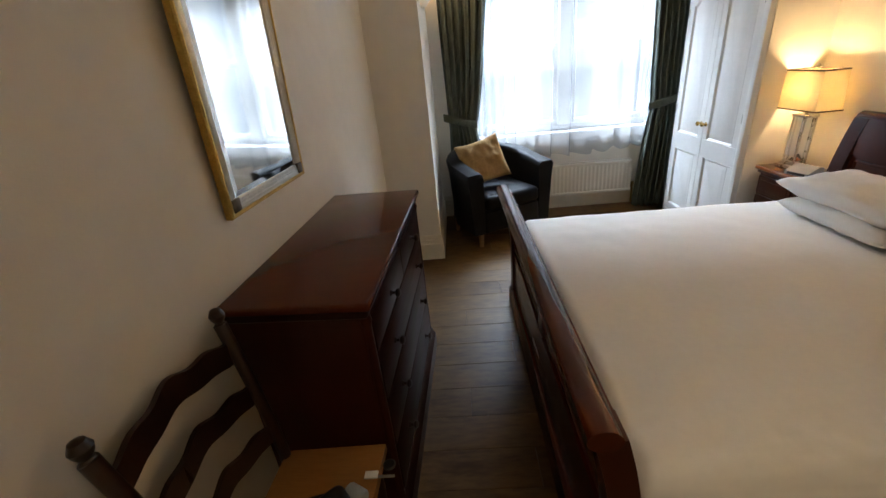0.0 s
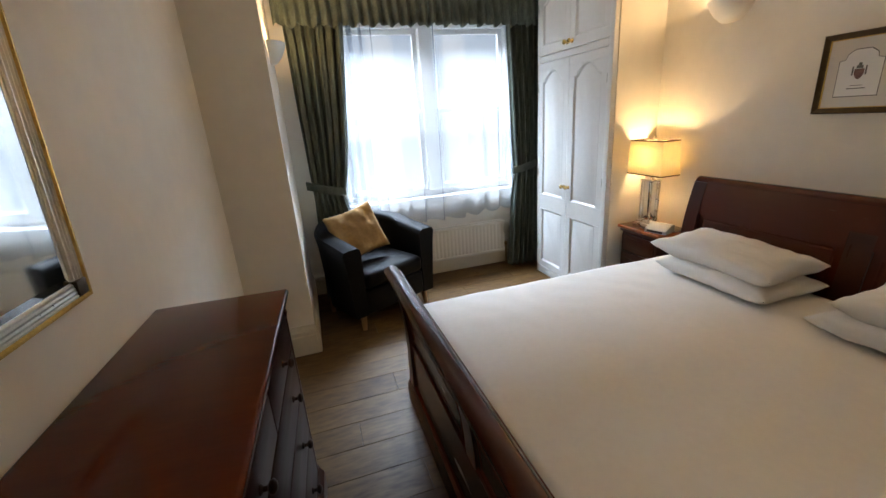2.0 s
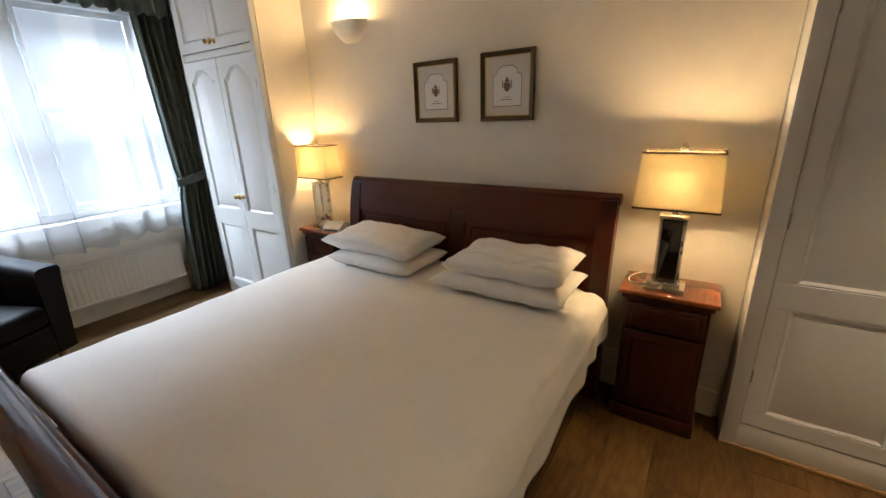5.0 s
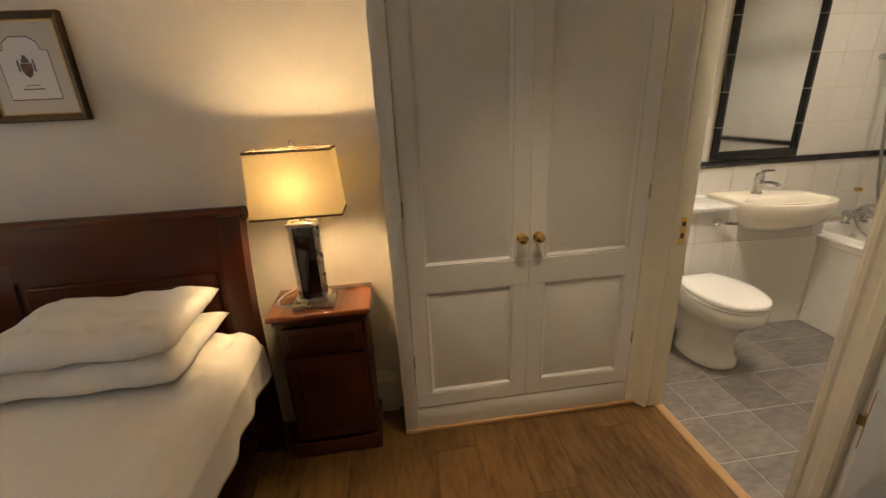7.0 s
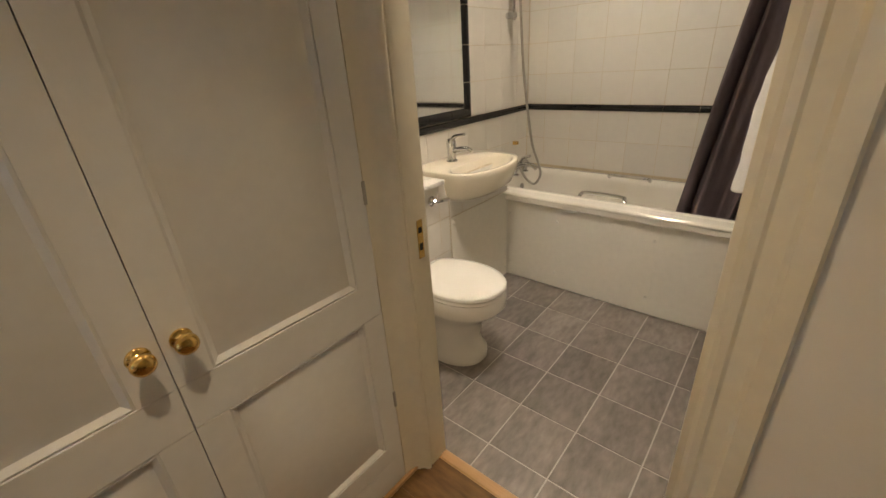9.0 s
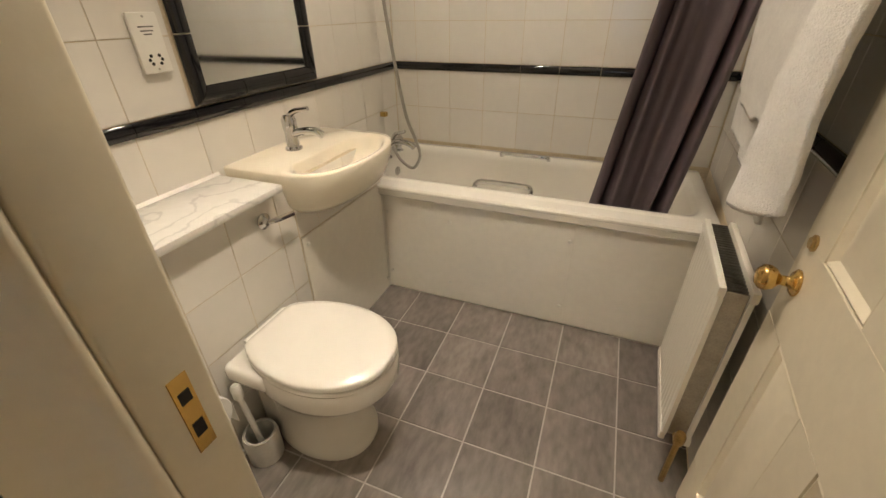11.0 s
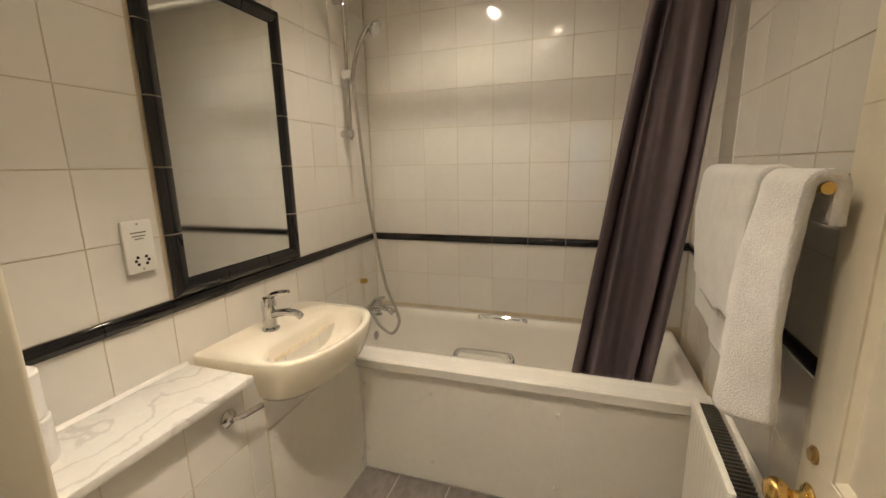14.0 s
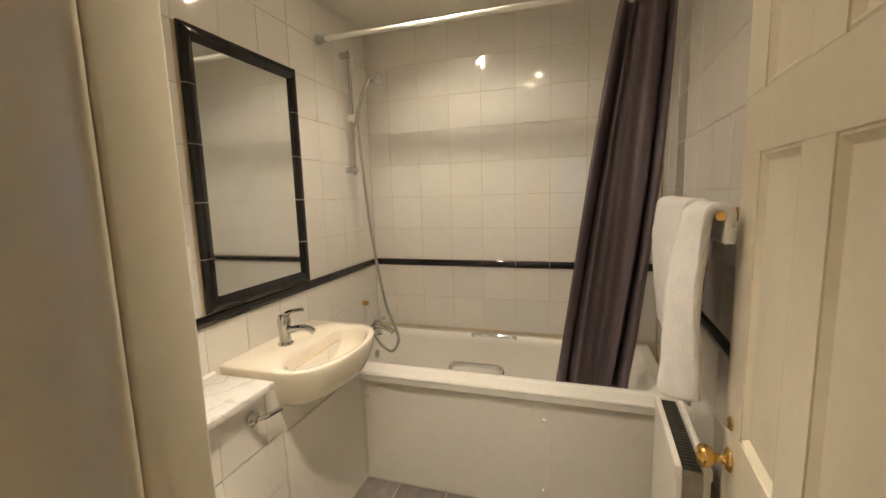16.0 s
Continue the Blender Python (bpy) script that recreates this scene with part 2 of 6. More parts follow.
def far_view(name):
    """Pale street front and sky, seen blurred through the voile."""
    m = glow(name, (0.9, 0.95, 1.0), 0.60)
    n, l = m.node_tree.nodes, m.node_tree.links
    tc, br, e = n.new("ShaderNodeTexCoord"), n.new("ShaderNodeTexBrick"), n["Emission"]
    br.offset = 0.0
    br.inputs["Color1"].default_value, br.inputs["Color2"].default_value, br.inputs["Mortar"].default_value = (0.62, 0.71, 0.82, 1), (0.72, 0.8, 0.9, 1), (0.9, 0.95, 1.0, 1)
    br.inputs["Scale"].default_value, br.inputs["Mortar Size"].default_value = 1.0, 0.30
    br.inputs["Brick Width"].default_value, br.inputs["Row Height"].default_value, br.inputs["Mortar Smooth"].default_value = 1.5, 1.9, 0.4
    mp = n.new("ShaderNodeMapping")
    mp.inputs["Rotation"].default_value = (radians(-90), 0, 0)
    l.new(tc.outputs["Object"], mp.inputs[0]), l.new(mp.outputs[0], br.inputs[0]), l.new(br.outputs[0], e.inputs[0])
    return m


M["far_view"] = far_view("street_front_in_daylight")


def clear_glass(name):
    m = bpy.data.materials.new(name)
    m.use_nodes = True
    n, l = m.node_tree.nodes, m.node_tree.links
    tr, gl, ms, fr = n.new("ShaderNodeBsdfTransparent"), n.new("ShaderNodeBsdfGlossy"), n.new("ShaderNodeMixShader"), n.new("ShaderNodeFresnel")
    gl.inputs["Roughness"].default_value = 0.02
    l.new(fr.outputs[0], ms.inputs[0]), l.new(tr.outputs[0], ms.inputs[1]), l.new(gl.outputs[0], ms.inputs[2])
    l.new(ms.outputs[0], n["Material Output"].inputs[0])
    return m


M["glass"] = clear_glass("window_glass")


def sheer(name):
    m = bpy.data.materials.new(name)
    m.use_nodes = True
    n, l = m.node_tree.nodes, m.node_tree.links
    tr, tl, df, m1, m2 = (n.new(k) for k in ("ShaderNodeBsdfTransparent", "ShaderNodeBsdfTranslucent", "ShaderNodeBsdfDiffuse", "ShaderNodeMixShader", "ShaderNodeMixShader"))
    for s in (tl, df):
        s.inputs[0].default_value = (0.92, 0.94, 0.97, 1)
    tr.inputs[0].default_value = (0.77, 0.815, 0.875, 1)
    m1.inputs[0].default_value, m2.inputs[0].default_value = 0.40, 0.19
    l.new(tl.outputs[0], m1.inputs[1]), l.new(df.outputs[0], m1.inputs[2])
    l.new(tr.outputs[0], m2.inputs[1]), l.new(m1.outputs[0], m2.inputs[2])
    l.new(m2.outputs[0], n["Material Output"].inputs[0])
    return m


M["net"] = sheer("white_voile_net")

# ---- mesh helpers ----


def bx(bm, x0, x1, y0, y1, z0, z1, bevel=0.0, segs=2):
    v = bmesh.ops.create_cube(bm, size=1.0)["verts"]
    for p in v:
        p.co = ((x0 + x1) / 2 + p.co.x * (x1 - x0), (y0 + y1) / 2 + p.co.y * (y1 - y0), (z0 + z1) / 2 + p.co.z * (z1 - z0))
    if bevel:
        es = list({e for p in v for e in p.link_edges})
        bmesh.ops.bevel(bm, geom=es, offset=bevel, segments=segs, profile=0.5, affect="EDGES")
    return bm


def box(x0, x1, y0, y1, z0, z1, bevel=0.0, segs=2):
    return bx(bmesh.new(), x0, x1, y0, y1, z0, z1, bevel, segs)


def strip(bm, rings, closed=False, caps=True):
    """Quads between rings of equal length; closed joins the last ring to the first."""
    rows = [[bm.verts.new(p) for p in r] for r in rings]
    n = len(rows[0])
    for a, b in zip(rows, rows[1:] + ([rows[0]] if closed else [])):
        for i in range(n):
            bm.faces.new((a[i], a[(i + 1) % n], b[(i + 1) % n], b[i]))
    if caps and not closed:
        bm.faces.new(rows[0][::-1]), bm.faces.new(rows[-1])
    return bm


def lathe(profile, segs=28, m=None, bm=None):
    """Turned body from (radius, height) pairs about the z axis."""
    bm = bm or bmesh.new()
    rings = [[(max(r, 1e-4) * math.cos(2 * math.pi * i / segs), max(r, 1e-4) * math.sin(2 * math.pi * i / segs), z) for i in range(segs)] for r, z in profile]
    if m is not None:
        rings = [[m @ Vector(p) for p in r] for r in rings]
    return strip(bm, rings)


def tube(pts, r, segs=10, bm=None, r_end=None):
    bm = bm or bmesh.new()
    pts = [Vector(p) for p in pts]
    rings = []
    side = None
    for i, p in enumerate(pts):
        d = (pts[min(i + 1, len(pts) - 1)] - pts[max(i - 1, 0)]).normalized()
        if side is None:
            side = d.cross(Vector((0, 0, 1)) if abs(d.z) < 0.9 else Vector((1, 0, 0))).normalized()
        side = (side - d * side.dot(d)).normalized()
        up = d.cross(side)
        rad = r if r_end is None else r + (r_end - r) * i / (len(pts) - 1)
        rings.append([p + rad * (math.cos(2 * math.pi * k / segs) * side + math.sin(2 * math.pi * k / segs) * up) for k in range(segs)])
    return strip(bm, rings)


def smooth_path(pts, n=6):
    pts = [Vector(p) for p in pts]
    out = []
    for i in range(len(pts) - 1):
        a, b, c, d = pts[max(i - 1, 0)], pts[i], pts[i + 1], pts[min(i + 2, len(pts) - 1)]
        for k in range(n):
            t = k / n
            out.append(0.5 * (2 * b + (c - a) * t + (2 * a - 5 * b + 4 * c - d) * t * t + (3 * b - a - 3 * c + d) * t ** 3))
    return out + [pts[-1]]


def sheet(fn, nu, nv, thick=0.0):
    """A surface fn(u, v) with u, v in 0..1; thick gives it a back."""
    bm = bmesh.new()
    g = [[bm.verts.new(fn(i / nu, j / nv)) for j in range(nv + 1)] for i in range(nu + 1)]
    for i in range(nu):
        for j in range(nv):
            bm.faces.new((g[i][j], g[i + 1][j], g[i + 1][j + 1], g[i][j + 1]))
    if thick:
        bm.normal_update()
        h = [[bm.verts.new(p.co - p.normal * thick) for p in row] for row in g]
        for i in range(nu):
            for j in range(nv):
                bm.faces.new((h[i][j + 1], h[i + 1][j + 1], h[i + 1][j], h[i][j]))
        for i in range(nu):
            bm.faces.new((g[i + 1][0], g[i][0], h[i][0], h[i + 1][0])), bm.faces.new((g[i][nv], g[i + 1][nv], h[i + 1][nv], h[i][nv]))
        for j in range(nv):
            bm.faces.new((g[0][j], g[0][j + 1], h[0][j + 1], h[0][j])), bm.faces.new((g[nu][j + 1], g[nu][j], h[nu][j], h[nu][j + 1]))
    return bm


def to_mesh(name, bm, material, smooth=35):
    bmesh.ops.recalc_face_normals(bm, faces=bm.faces[:])
    me = bpy.data.meshes.new(name)
    bm.to_mesh(me)
    bm.free()
    me.materials.append(material)
    if smooth:
        me.shade_smooth()
        me.set_sharp_from_angle(angle=radians(smooth))
    return me


def part(name, bm, material, parent, label="", smooth=35):
    ob = new(name, to_mesh(name, bm, material, smooth))
    ob.parent = parent
    if label:
        ob["label"] = label
    return ob


def thing(name, m, label, category, group=""):
    ob = new(name)
    ob.empty_display_size = 0.1
    ob.matrix_world = m
    return tagged(ob, label, category, group)


def solid(name, bm, material, label, category, m=None, smooth=35, group="", kind=""):
    ob = new(name, to_mesh(name, bm, material, smooth))
    if m is not None:
        ob.matrix_world = m
    return tagged(ob, label, category, group, kind)


def structure(name, bm, material, label="", smooth=0, m=None):
    ob = new(name, to_mesh(name, bm, material, smooth))
    if m is not None:
        ob.matrix_world = m
    return tagged(ob, label or name.replace("_", " "), "", "", "structure")


def profile_y(pts, y0, y1, bm=None):
    """An (x, z) outline drawn along y."""
    return strip(bm or bmesh.new(), [[(x, y0, z) for x, z in pts], [(x, y1, z) for x, z in pts]])


def profile_x(pts, x0, x1, bm=None):
    return strip(bm or bmesh.new(), [[(x0, y, z) for y, z in pts], [(x1, y, z) for y, z in pts]])


def profile_z(pts, z0, z1, bm=None):
    return strip(bm or bmesh.new(), [[(x, y, z0) for x, y in pts], [(x, y, z1) for x, y in pts]])

# ---- structure ----
CEIL, BCEIL = 2.70, 2.50


def west(y):
    return -0.78 + 0.05 * (y - 1.05)


def east(y):
    return 2.30 + 0.04 * (y - 0.2)


structure("wall_west", profile_z([(-1.2, -1.3), (west(-1.3), -1.3), (west(3.39), 3.39), (-1.2, 3.39)], 0, CEIL), M["wall"], "cream painted plaster wall behind the dresser")
structure("wall_pier", profile_z([(-1.2, 3.393), (-0.25, 3.39), (-0.25, 4.497), (-1.2, 4.497)], 0, CEIL), M["wall"], "cream painted pier beside the window bay")
structure("wall_east", profile_z([(2.9, 0.17), (east(0.17), 0.17), (east(3.08), 3.08), (2.9, 3.08)], 0, CEIL), M["wall"], "cream painted wall behind the bed")
structure("wall_return", box(2.03, 2.9, 3.083, 3.12, 0, CEIL), M["wall"], "short cream return wall beside the wardrobe")
structure("wall_wardrobe_back", box(2.65, 2.9, 3.123, 4.497, 0, CEIL), M["wall"])
WX0, WX1, WZ0, WZ1 = 0.16, 2.0, 0.84, 2.46
wn_ = bmesh.new()
bx(wn_, -1.2, WX0, 4.5, 4.78, 0, CEIL), bx(wn_, WX1, 2.9, 4.5, 4.78, 0, CEIL)
bx(wn_, WX0, WX1, 4.5, 4.78, 0, WZ0), bx(wn_, WX0, WX1, 4.5, 4.78, WZ1, CEIL)
structure("wall_north", wn_, M["wall"], "cream painted window wall with deep opening")
ws_ = bmesh.new()
bx(ws_, -1.2, 1.315, -1.12, -0.98, 0, CEIL), bx(ws_, 2.10, 2.116, -1.12, -1.04, 0, CEIL), bx(ws_, 1.315, 2.10, -1.12, -0.98, 2.03, CEIL)
structure("wall_south", ws_, M["wall"], "cream painted wall with the bathroom doorway")
structure("wall_wardrobe_recess", profile_z([(2.60, -1.12), (2.9, -1.12), (2.9, 0.167), (2.60, 0.167)], 0, CEIL), M["wall"])
structure("ceiling", box(-1.2, 2.9, -1.3, 4.78, CEIL + 0.003, CEIL + 0.1), M["ceiling"], "white painted bedroom ceiling")
structure("floor", box(-1.2, 2.9, -1.10, 4.78, -0.12, -0.008), M["joint"], "dark oak laminate plank floor")
structure("ground_outside", box(-40, 40, 4.8, 60, -3.6, -3.5), mat("grey_pavement", (0.2, 0.2, 0.2), 0.9), "grey street outside")
structure("backdrop", box(-9, 11, 9.0, 9.1, -3.49, 12), M["far_view"], "pale street front in daylight outside the window")

# bathroom shell
structure("wall_bath_east", box(2.888, 3.05, -3.35, -1.124, 0, BCEIL), M["grout"], "white tiled wall beside the basin")
structure("wall_bath_back", box(1.02, 2.885, -3.35, -3.188, 0, BCEIL), M["grout"], "white tiled wall over the bath")


def bath_west(y):
    """Tile face of the wall behind the radiator, a little out of square."""
    return 1.187 + 0.0505 * (y + 2.84)


structure("wall_bath_west", profile_z([(1.02, -3.185), (bath_west(-3.185) - 0.0045, -3.185), (bath_west(-1.123) - 0.0045, -1.123), (1.02, -1.123)], 0, BCEIL), M["grout"], "white tiled wall behind the radiator")
structure("wall_bath_south", box(2.10, 2.885, -1.126, -1.1225, 0, BCEIL), M["wall"], "painted end wall of the bathroom")
structure("wall_bath_duct", box(2.652, 2.885, -1.30, -1.1265, 0, BCEIL), M["grout"], "boxed duct at the end of the ledge")
structure("bathroom_ceiling", box(1.02, 3.05, -3.35, -1.123, BCEIL + 0.003, BCEIL + 0.1), M["ceiling"], "white painted bathroom ceiling")
structure("bathroom_floor", box(1.02, 3.05, -3.35, -1.103, -0.12, -0.0018), M["floor_grout"], "grey square vinyl tile floor with pale joints")
structure("threshold", profile_x([(-1.125, 0), (-1.12, 0.007), (-1.105, 0.011), (-1.085, 0.007), (-1.08, 0)], 1.336, 2.074), M["thresh"], "pale oak threshold strip in the doorway", 40)

SK = [(0, 0), (0.020, 0), (0.020, 0.148), (0.014, 0.153), (0.014, 0.166), (0.020, 0.172), (0.020, 0.184), (0.012, 0.192), (0.009, 0.212), (0.004, 0.224), (0, 0.227)]


def skirting(name, a, b, flip=False):
    """A moulded skirting board from a to b; its face looks to the left of the way."""
    a, b = Vector((*a, 0)), Vector((*b, 0))
    d = (b - a).normalized()
    nrm = Vector((-d.y, d.x, 0))
    bm = strip(bmesh.new(), [[p + nrm * (o + 0.001) + Vector((0, 0, z + 0.001)) for o, z in SK] for p in (a, b)])
    return structure(name, bm, M["trim"], "cream moulded skirting board", 25)


skirting("baseboard_west", (west(3.385), 3.385), (west(-0.97), -0.97))
skirting("baseboard_pier", (-0.25, 3.388), (west(3.388) + 0.02, 3.388))
skirting("baseboard_pier_side", (-0.25, 4.495), (-0.25, 3.372))
skirting("baseboard_north", (2.18, 4.5), (-0.23, 4.5))
skirting("baseboard_east", (east(0.19), 0.19), (east(3.06), 3.06))
skirting("baseboard_return", (2.05, 3.083), (2.39, 3.083))
skirting("baseboard_south", (1.25, -0.98), (west(-1.0), -0.98))

# architraves and door lining of the bathroom doorway
ARC = [(0, 0), (0, 0.012), (0.008, 0.018), (0.020, 0.018), (0.026, 0.013), (0.05, 0.016), (0.058, 0.022), (0.085, 0.024), (0.09, 0.018), (0.09, 0)]


def architrave(name, x, side, z1, parent=None):
    bm = strip(bmesh.new(), [[(x + side * o, -0.979 + d, z) for o, d in ARC] for z in (0.0, z1)])
    return structure(name, bm, M["trim"], "cream moulded door architrave", 25)


architrave("trim_door_architrave", 1.322, -1, 2.12)
structure("trim_door_head", strip(bmesh.new(), [[(x, -0.979 + d, 2.03 + o) for o, d in ARC] for x in (1.323, 2.071)]), M["trim"], "cream moulded door head", 25)
ln = bmesh.new()
bx(ln, 1.316, 1.335, -1.122, -0.978, 0, 2.03, 0.002), bx(ln, 2.068, 2.099, -1.122, -1.038, 0, 2.03, 0.006, 3), bx(ln, 1.335, 2.075, -1.122, -0.978, 2.005, 2.029)
structure("trim_door_lining", ln, M["trim"], "cream gloss door lining", 30)

# ---- doors with raised panels ----


def outline(x0, x1, z0, z1, arch, inset):
    n = 17
    xa, xb, za, zb = x0 + inset, x1 - inset, z0 + inset, z1 - inset
    top = []
    for i in range(n):
        s = i / (n - 1)
        rise = 0.0
        if arch:
            q = min(max((s - 0.1) / 0.8, 0), 1)
            rise = arch * math.sin(math.pi * q) ** 0.75 - arch
        top.append((xb + (xa - xb) * s, zb + rise))
    return [(xa, za), (xb, za)] + top


def door_leaf(parent, w, h, t, panels, material, back=False, name="door"):
    """A framed leaf: x across, z up, its face towards -y, with recessed moulded panels (x0, x1, z0, z1, arch)."""
    leaf = part(name, box(0.004, w - 0.004, 0.012, t - (0.012 if back else 0.0), 0.004, h - 0.004), material, parent, smooth=25)

    def piece_of(nm, *b):
        part(nm, box(*b), material, leaf, smooth=25)
    rows = sorted({(p[2], p[3]) for p in panels})
    faces = [(0.0, 0.0138, 1)] + ([(t - 0.0138, t, -1)] if back else [])
    for ya, yb, _ in faces:
        zlast = 0.0
        for z0, z1 in rows:
            piece_of("rail", 0, w, ya, yb, zlast, z0, 0.0015, 1)
            row = sorted([p for p in panels if p[2] == z0 and p[3] == z1])
            xl = 0.0
            for p in row:
                piece_of("stile", xl, p[0], ya, yb, z0, z1)
                xl = p[1]
                if p[4]:
                    o = outline(*p, 0.0)[2:]
                    pts = [(p[1], z1)] + o[0:] + [(p[0], z1)]
                    part("arched_rail", strip(bmesh.new(), [[(x, ya, z) for x, z in pts], [(x, yb, z) for x, z in pts]]), material, leaf, smooth=25)
            piece_of("stile", xl, w, ya, yb, z0, z1)
            zlast = z1
        piece_of("rail", 0, w, ya, yb, zlast, h, 0.0015, 1)
    for p in panels:
        for k in range(2 if back else 1):
            yy = (lambda v: v) if k == 0 else (lambda v: t - v)
            rings = [(0.0, 0.0135), (0.0, 0.004), (0.006, 0.001), (0.012, 0.006), (0.018, 0.011), (0.026, 0.0105), (0.05, 0.003)]
            b2 = bmesh.new()
            rr = [[b2.verts.new((x, yy(dy), z)) for x, z in outline(*p, ins)] for ins, dy in rings]
            n = len(rr[0])
            for a, b in zip(rr, rr[1:]):
                for i in range(n):
                    b2.faces.new((a[i], a[(i + 1) % n], b[(i + 1) % n], b[i]))
            b2.faces.new(rr[-1])
            part("panel", b2, material, leaf, smooth=20)
    return leaf


def knob(parent, x, y, z, r=0.018, material="brass"):
    m = pose(x, y, z, 90)
    return part("knob", lathe([(r * 0.95, 0), (r, 0.003), (r * 0.8, 0.006), (r * 0.42, 0.009), (r * 0.42, 0.018), (r * 0.8, 0.024), (r * 1.02, 0.031), (r * 0.95, 0.039), (r * 0.55, 0.044), (0.001, 0.045)], 24, m), M[material], parent, "polished brass knob", 75)


def hinge(parent, x, z, y=-0.004):
    return part("hinge", box(x - 0.005, x + 0.005, y, y + 0.006, z - 0.032, z + 0.032, 0.002, 1), M["steel"], parent, "steel butt hinge")


# built-in wardrobe beside the bathroom doorway; local x runs towards the doorway
wb = thing("fitted_wardrobe", pose(2.118, 0.166, 0, 0, 0, -90), "white panelled two-door fitted wardrobe with brass knobs by the bathroom", "wardrobe", "fitted wardrobes")
for nm, args in (("side_stile", (0.0, 0.062, -0.012, 0.45, 0.0, CEIL - 0.01)), ("side_stile", (1.11, 1.155, 0.022, 0.45, 0.0, CEIL - 0.01)), ("plinth", (0.062, 1.11, 0.0, 0.45, 0.0, 0.132)),
                 ("head_panel", (0.062, 1.11, 0.0, 0.45, 2.09, CEIL - 0.01)), ("back_panel", (0.062, 1.11, 0.4, 0.45, 0.132, 2.09))):
    part(nm, box(*args, 0.003), M["white_gloss"], wb, smooth=25)
part("plinth_bead", box(0.0, 1.20, -0.016, -0.001, 0.0, 0.018, 0.004), M["thresh"], wb, "thin oak bead along the floor")
part("post", profile_z([(1.111, 0.02), (1.111, -0.004), (1.135, -0.006), (1.158, -0.014), (1.176, -0.030), (1.184, -0.046), (1.191, -0.052), (1.198, -0.052), (1.203, -0.046), (1.203, 0.02)], 0.0, 2.1), M["trim"], wb, "smooth cream painted corner post", 60)
for x0, flip in ((0.065, 1), (0.5875, -1)):
    w = 0.5205
    d = door_leaf(wb, w, 1.95, 0.02, [(0.068, w - 0.068, 0.072, 0.588, 0), (0.068, w - 0.068, 0.700, 1.88, 0.05)], M["white_gloss"])
    d.location = (x0, -0.004, 0.137)
    knob(d, w - 0.035 if flip > 0 else 0.035, 0, 0.80, 0.021)
    for z in (0.25, 0.955, 1.7):
        hinge(d, 0.0 if flip > 0 else w, z)

# fitted wardrobe beside the window
WAX, WAY = 2.0, 3.09
wa = thing("fitted_wardrobe", pose(WAX, WAY + 1.395, 0, 0, 0, -90), "tall white panelled fitted wardrobe with overhead cupboard beside the window", "wardrobe", "fitted wardrobes")
for nm, args in (("side_stile", (1.345, 1.395, -0.008, 0.6, 0, CEIL - 0.005)), ("filler_panel", (0.0, 0.405, 0.19, 0.6, 0, CEIL - 0.005)), ("side_stile", (0.405, 0.42, -0.004, 0.6, 0, CEIL - 0.005)), ("plinth", (0.42, 1.345, 0, 0.6, 0, 0.075)),
                 ("cross_rail", (0.42, 1.345, 0, 0.6, 1.99, 2.04)), ("head_panel", (0.42, 1.345, 0, 0.6, 2.56, CEIL - 0.005)), ("back_panel", (0.42, 1.345, 0.55, 0.6, 0.075, 2.56))):
    part(nm, box(*args, 0.003), M["white_gloss"], wa, smooth=25)
part("cornice", profile_x([(-0.004, 2.56), (-0.02, 2.58), (-0.022, 2.6), (-0.045, 2.64), (-0.045, 2.69), (-0.004, 2.69)], 0.42, 1.39), M["white_gloss"], wa)
for x0, flip in ((0.423, 1), (0.885, -1)):
    w = 0.458
    d = door_leaf(wa, w, 1.905, 0.02, [(0.065, w - 0.065, 0.06, 0.60, 0), (0.065, w - 0.065, 0.74, 1.84, 0.085)], M["white_gloss"])
    d.location = (x0, -0.004, 0.08)
    knob(d, w - 0.03 if flip > 0 else 0.03, 0, 0.86)
    for z in (0.2, 0.95, 1.7):
        hinge(d, 0.0 if flip > 0 else w, z)
    d = door_leaf(wa, w, 0.51, 0.02, [(0.065, w - 0.065, 0.07, 0.45, 0.05)], M["white_gloss"])
    d.location = (x0, -0.004, 2.045)
    knob(d, w - 0.03 if flip > 0 else 0.03, 0, 0.05)
    hinge(d, 0.0 if flip > 0 else w, 0.38)

# bedroom door, folded back near the wall
ed = thing("panelled_door", pose(1.0, -0.615, 0.0, 0, 0, 208), "white painted bedroom door standing wide open, brass knob", "door", "doors")
d = door_leaf(ed, 0.745, 1.98, 0.036, [(0.1, 0.33, 0.2, 0.78, 0), (0.42, 0.645, 0.2, 0.78, 0), (0.1, 0.33, 0.98, 1.85, 0), (0.42, 0.645, 0.98, 1.85, 0)], M["white_gloss"], True)
d.location = (0, 0, 0.006)


def door_knob(parent, x, z, ysign, y0, label="brass door knob with round rose"):
    m = pose(x, y0, z, 90 * (1 if ysign < 0 else -1))
    return part("door_handle", lathe([(0.027, 0), (0.028, 0.003), (0.022, 0.008), (0.011, 0.012), (0.010, 0.026), (0.013, 0.03), (0.022, 0.037), (0.0265, 0.048), (0.025, 0.058), (0.016, 0.066), (0.001, 0.068)], 28, m), M["brass"], parent, label, 75)


door_knob(d, 0.075, 0.97, -1, 0.0), door_knob(d, 0.075, 0.97, 1, 0.036)
part("latch_plate", box(-0.002, 0.0005, 0.007, 0.029, 0.87, 0.985, 0.0008, 1), M["old_brass"], d, "worn brass latch plate")
part("latch_bolt", profile_z([(-0.012, 0.012), (-0.002, 0.012), (-0.002, 0.025), (-0.008, 0.025)], 0.915, 0.935), M["old_brass"], d)

